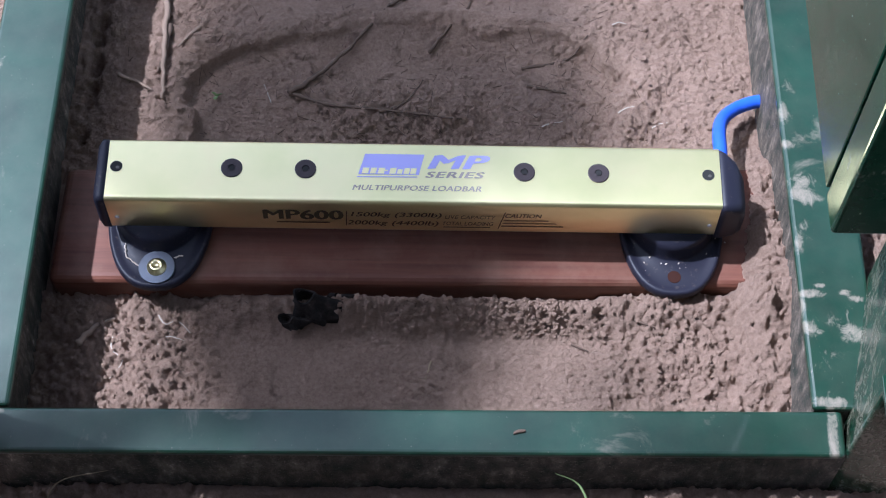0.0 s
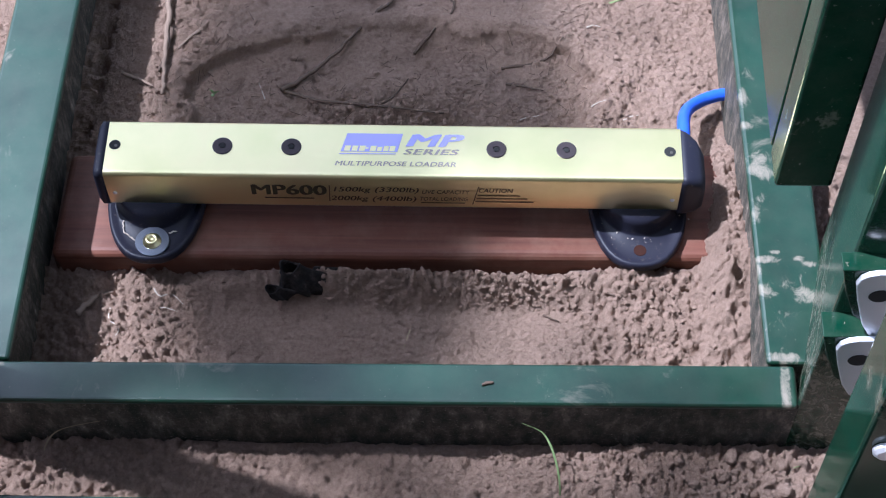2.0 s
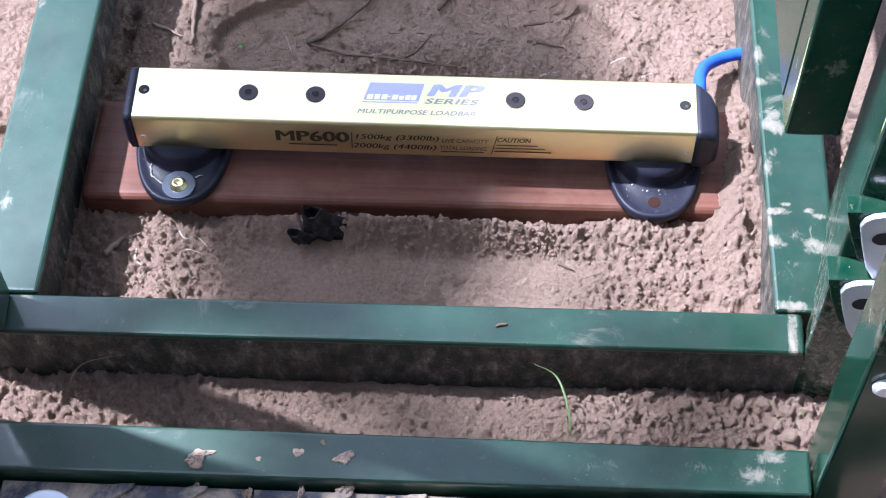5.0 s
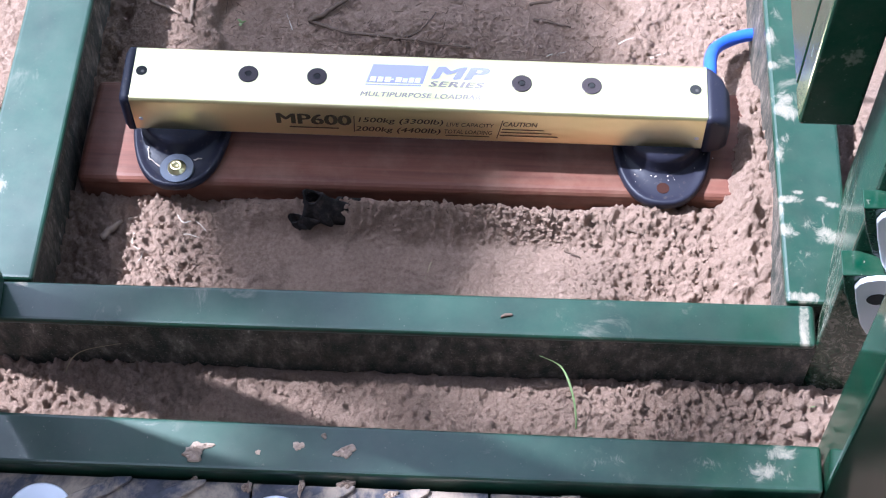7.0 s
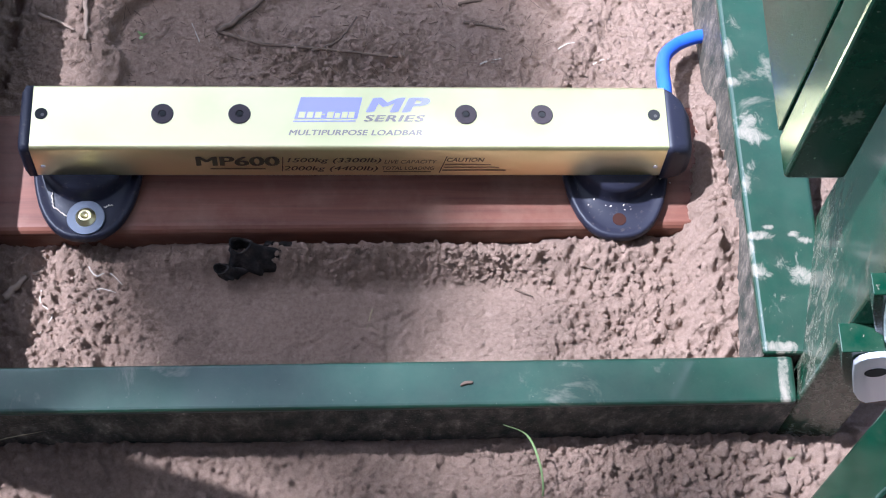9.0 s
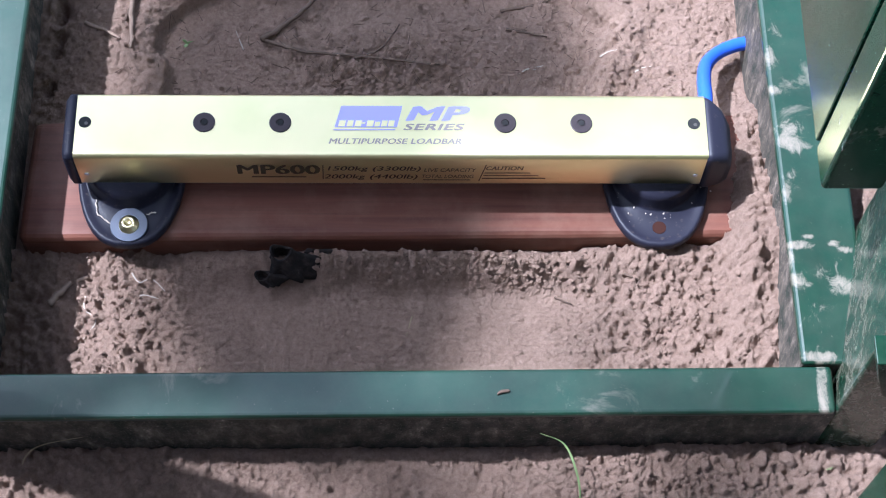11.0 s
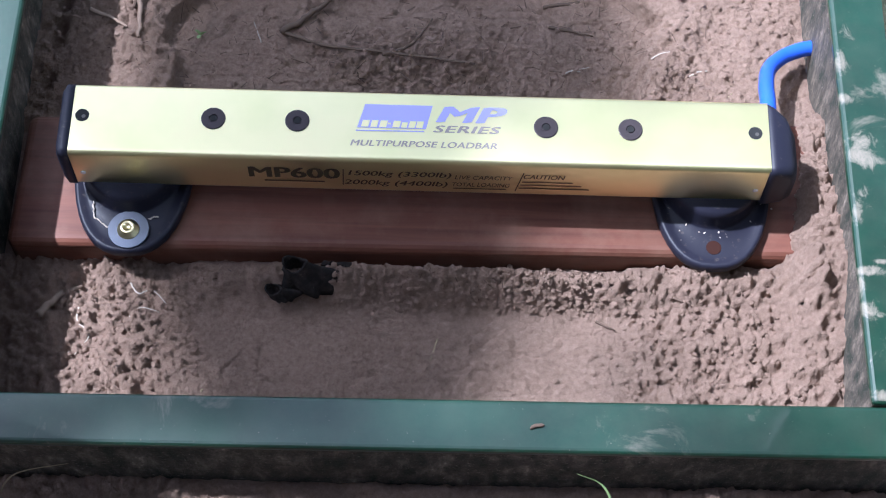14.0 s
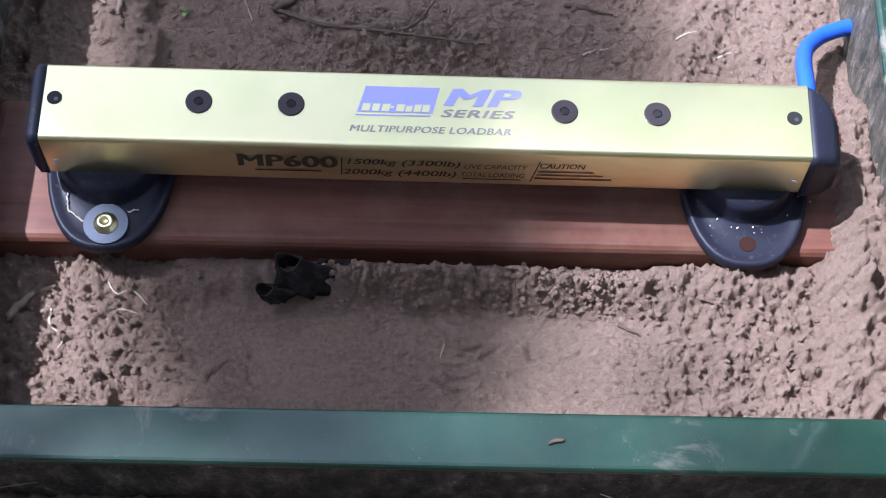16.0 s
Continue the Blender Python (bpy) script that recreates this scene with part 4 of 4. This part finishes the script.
def mud_lump(x, y, z, rx, ry, h, seed):
    r = random.Random(seed)
    bm = bmesh.new()
    n, rings = 22, []
    ph = [r.uniform(0, 6.28) for _ in range(4)]
    for k, (f, u) in enumerate(((1.0, 0), (0.93, 0.6), (0.6, 0.95), (0.25, 0.8))):
        ring = []
        for i in range(n):
            a = 2 * math.pi * i / n
            w = 1 + 0.22 * math.sin(2 * a + ph[0]) + 0.16 * math.sin(3 * a + ph[1]) + 0.12 * math.sin(7 * a + ph[2]) + r.uniform(-0.07, 0.07)
            ring.append(bm.verts.new((x + rx * f * w * math.cos(a), y + ry * f * w * math.sin(a), z + h * u * (1 + r.uniform(-0.3, 0.3)))))
        rings.append(ring)
    for a, b in zip(rings, rings[1:]):
        for i in range(n):
            bm.faces.new((a[i], a[(i + 1) % n], b[(i + 1) % n], b[i]))
    bm.faces.new(rings[-1])
    bm.faces.new(rings[0][::-1])
    return tagged(mesh_ob("mud_lump", bm, mud_m), "lump of dried brown mud stuck on green rail", "dried mud", "dried mud on the rail")


for k, (x, y, rx, ry, h) in enumerate(((-0.184, -0.3885, 0.0105, 0.0085, 0.004), (-0.176, -0.3815, 0.009, 0.003, 0.002), (-0.042, -0.3805, 0.007, 0.006, 0.003), (-0.049, -0.3835, 0.005, 0.004, 0.002), (-0.088, -0.3775, 0.0045, 0.005, 0.001), (-0.065, -0.3665, 0.0028, 0.0024, 0.0022), (-0.125, -0.3855, 0.003, 0.002, 0.001))):
    mud_lump(x, y, 0.1447, rx, ry, h, k)
for k, (x, y, rx, ry, h) in enumerate(((-0.042, -0.4075, 0.009, 0.006, 0.006), (-0.134, -0.4135, 0.004, 0.006, 0.004), (-0.084, -0.4115, 0.003, 0.008, 0.003), (-0.184, -0.4085, 0.003, 0.004, 0.003), (0.001, -0.4165, 0.008, 0.005, 0.003))):
    tagged(mud_lump(x, y, 0.1263, rx, ry, h, 20 + k), "lump of dried brown mud on rubber mat", "dried mud", "dried mud on the mat")
tagged(mesh_ob("wood_chip", prism([(0.095, -0.2358), (0.100, -0.2338), (0.1055, -0.2332), (0.1073, -0.2315), (0.1048, -0.2306), (0.099, -0.2310), (0.0958, -0.2332)], TOP + 0.0003, TOP + 0.0028, 0.0006, 1), twig_m), "small brown wood chip lying on the rail", "chip")


def blade(pts, w, material, label):
    """A bent grass blade: a narrow folded strip along pts."""
    path = spline(pts, 8)
    bm = bmesh.new()
    prev = None
    for i, p in enumerate(path):
        t = i / (len(path) - 1)
        ww = w * (0.35 + 1.3 * t) * (1 - t) ** 0.5 + 0.0002
        row = [bm.verts.new(p + Vector((-ww, 0, 0))), bm.verts.new(p + Vector((0, ww * 0.5, -ww * 0.4))), bm.verts.new(p + Vector((ww, 0, 0)))]
        low = [bm.verts.new(v.co + Vector((0, 0.0004, -0.0003))) for v in row]
        row = row + low[::-1]
        if prev:
            for k in range(6):
                bm.faces.new((prev[k], prev[(k + 1) % 6], row[(k + 1) % 6], row[k]))
        prev = row
    tagged(mesh_ob("grass", bm, material, smooth=True), label, "grass", "grass by the rail")


blade([(0.172, -0.318, 0.045), (0.173, -0.310, 0.075), (0.168, -0.292, 0.100), (0.156, -0.272, 0.118), (0.134, -0.266, 0.130)], 0.0012, grass_m, "bent green grass blade growing by the rail")
blade([(-0.343, -0.278, 0.050), (-0.333, -0.272, 0.082), (-0.315, -0.268, 0.104), (-0.275, -0.264, 0.116)], 0.0009, straw_m, "thin dry grass blade leaning on the rail")
blade([(0.424, -0.272, 0.055), (0.416, -0.276, 0.067), (0.402, -0.282, 0.072)], 0.0018, grass_m, "short green grass blade under the post")
for a in (0.3, 2.4, 4.5):
    p = on_soil(-0.219, 0.207, 0.001)
    blade([p, p + Vector((0.003 * math.cos(a), 0.003 * math.sin(a), 0.003)), p + Vector((0.006 * math.cos(a), 0.006 * math.sin(a), 0.003))], 0.0026, grass_m, "tiny green clover leaf on trodden soil")

# fibres caught on the left foot, grit and straw bits on the other
rnd = random.Random(3)
for pts in (((-0.288, -0.010), (-0.2875, -0.018), (-0.285, -0.026), (-0.279, -0.031), (-0.272, -0.036)), ((-0.286, -0.002), (-0.281, -0.008), (-0.276, -0.0135), (-0.272, -0.0095), (-0.268, -0.013), (-0.264, -0.0095)),
            ((-0.262, -0.0135), (-0.257, -0.0145), (-0.251, -0.0125), (-0.247, -0.0135)), ((-0.238, -0.026), (-0.233, -0.024), (-0.229, -0.0235))):
    path = []
    for p in spline([(x, y, 0.0832) for x, y in pts], 4):
        path.append(p + Vector((rnd.uniform(-1, 1), rnd.uniform(-1, 1), rnd.uniform(0, 1))) * 0.0008)
    tagged(mesh_ob("fibre", tube(path, 0.0007, 6, lambda t: 0.7 + 0.5 * math.sin(9 * t) ** 2), fibre_m), "frayed pale fibre stuck on the black rubber foot", "fibre", "fibres on the foot")
bm = bmesh.new()
for k in range(26):
    a = rnd.uniform(3.4, 6.1)
    q = rnd.gauss(0, 0.007)
    x, y, r = 0.261 + (0.045 + q) * math.cos(a), 0.028 + (0.058 + q) * math.sin(a), rnd.uniform(0.0002, 0.0008)
    m = Matrix.LocRotScale((x, y, 0.0824 + r * 0.4), Euler((0, 0, rnd.uniform(0, 6.28))), (r * rnd.uniform(0.8, 2.2), r, r * 0.7))
    bmesh.ops.create_icosphere(bm, subdivisions=1, radius=1, matrix=m)
tagged(mesh_ob("grit", bm, fibre_m), "pale grit and straw bits on the black rubber foot", "grit", kind="stuff")


def litter(count, seed, zones):
    """Short dark bits of straw, root and bark trodden into the soil, too many to count."""
    r = random.Random(seed)
    rows = []
    for k in range(count):
        cx, cy, sx, sy = zones[k % len(zones)]
        x, y = r.gauss(cx, sx), r.gauss(cy, sy)
        if -0.33 < x < 0.34 and (-0.19 < y < -0.052 or 0.105 < y < 0.45):
            a, l = r.uniform(0, 3.14), r.uniform(0.0015, 0.006) if k % 9 else r.uniform(0.005, 0.009)
            rows.append((x, y, l * math.cos(a), l * math.sin(a), r.uniform(0.0003, 0.0008)))
    t = np.array(rows)
    z0, z1 = soil_height(t[:, 0] - t[:, 2], t[:, 1] - t[:, 3]), soil_height(t[:, 0] + t[:, 2], t[:, 1] + t[:, 3])
    bm = bmesh.new()
    for (x, y, dx, dy, w), a, b in zip(rows, z0, z1):
        p0, p1 = Vector((x - dx, y - dy, a + w * 0.5)), Vector((x + dx, y + dy, b + w * 0.5))
        d = (p1 - p0).normalized()
        u = Vector((-d.y, d.x, 0)) * w
        up = Vector((0, 0, w * 1.2))
        q = [bm.verts.new(v) for v in (p0 - u, p0 + u, p0 + up, p1 - u * 0.6, p1 + u * 0.6, p1 + up * 0.7)]
        for f in ((0, 1, 2), (3, 5, 4), (0, 3, 4, 1), (1, 4, 5, 2), (2, 5, 3, 0)):
            bm.faces.new([q[i] for i in f])
    bit = node_mat("trodden_litter", (0.17, 0.115, 0.085), 0.9)
    return tagged(mesh_ob("soil_litter", bm, bit), "short dark bits of straw and root trodden into soil", "litter", kind="stuff")


litter(520, 31, [(-0.03, 0.19, 0.09, 0.025), (-0.03, 0.19, 0.10, 0.04), (0.02, -0.064, 0.10, 0.008), (0.0, 0.26, 0.16, 0.07), (-0.25, 0.25, 0.03, 0.07), (0.18, 0.25, 0.06, 0.08)])
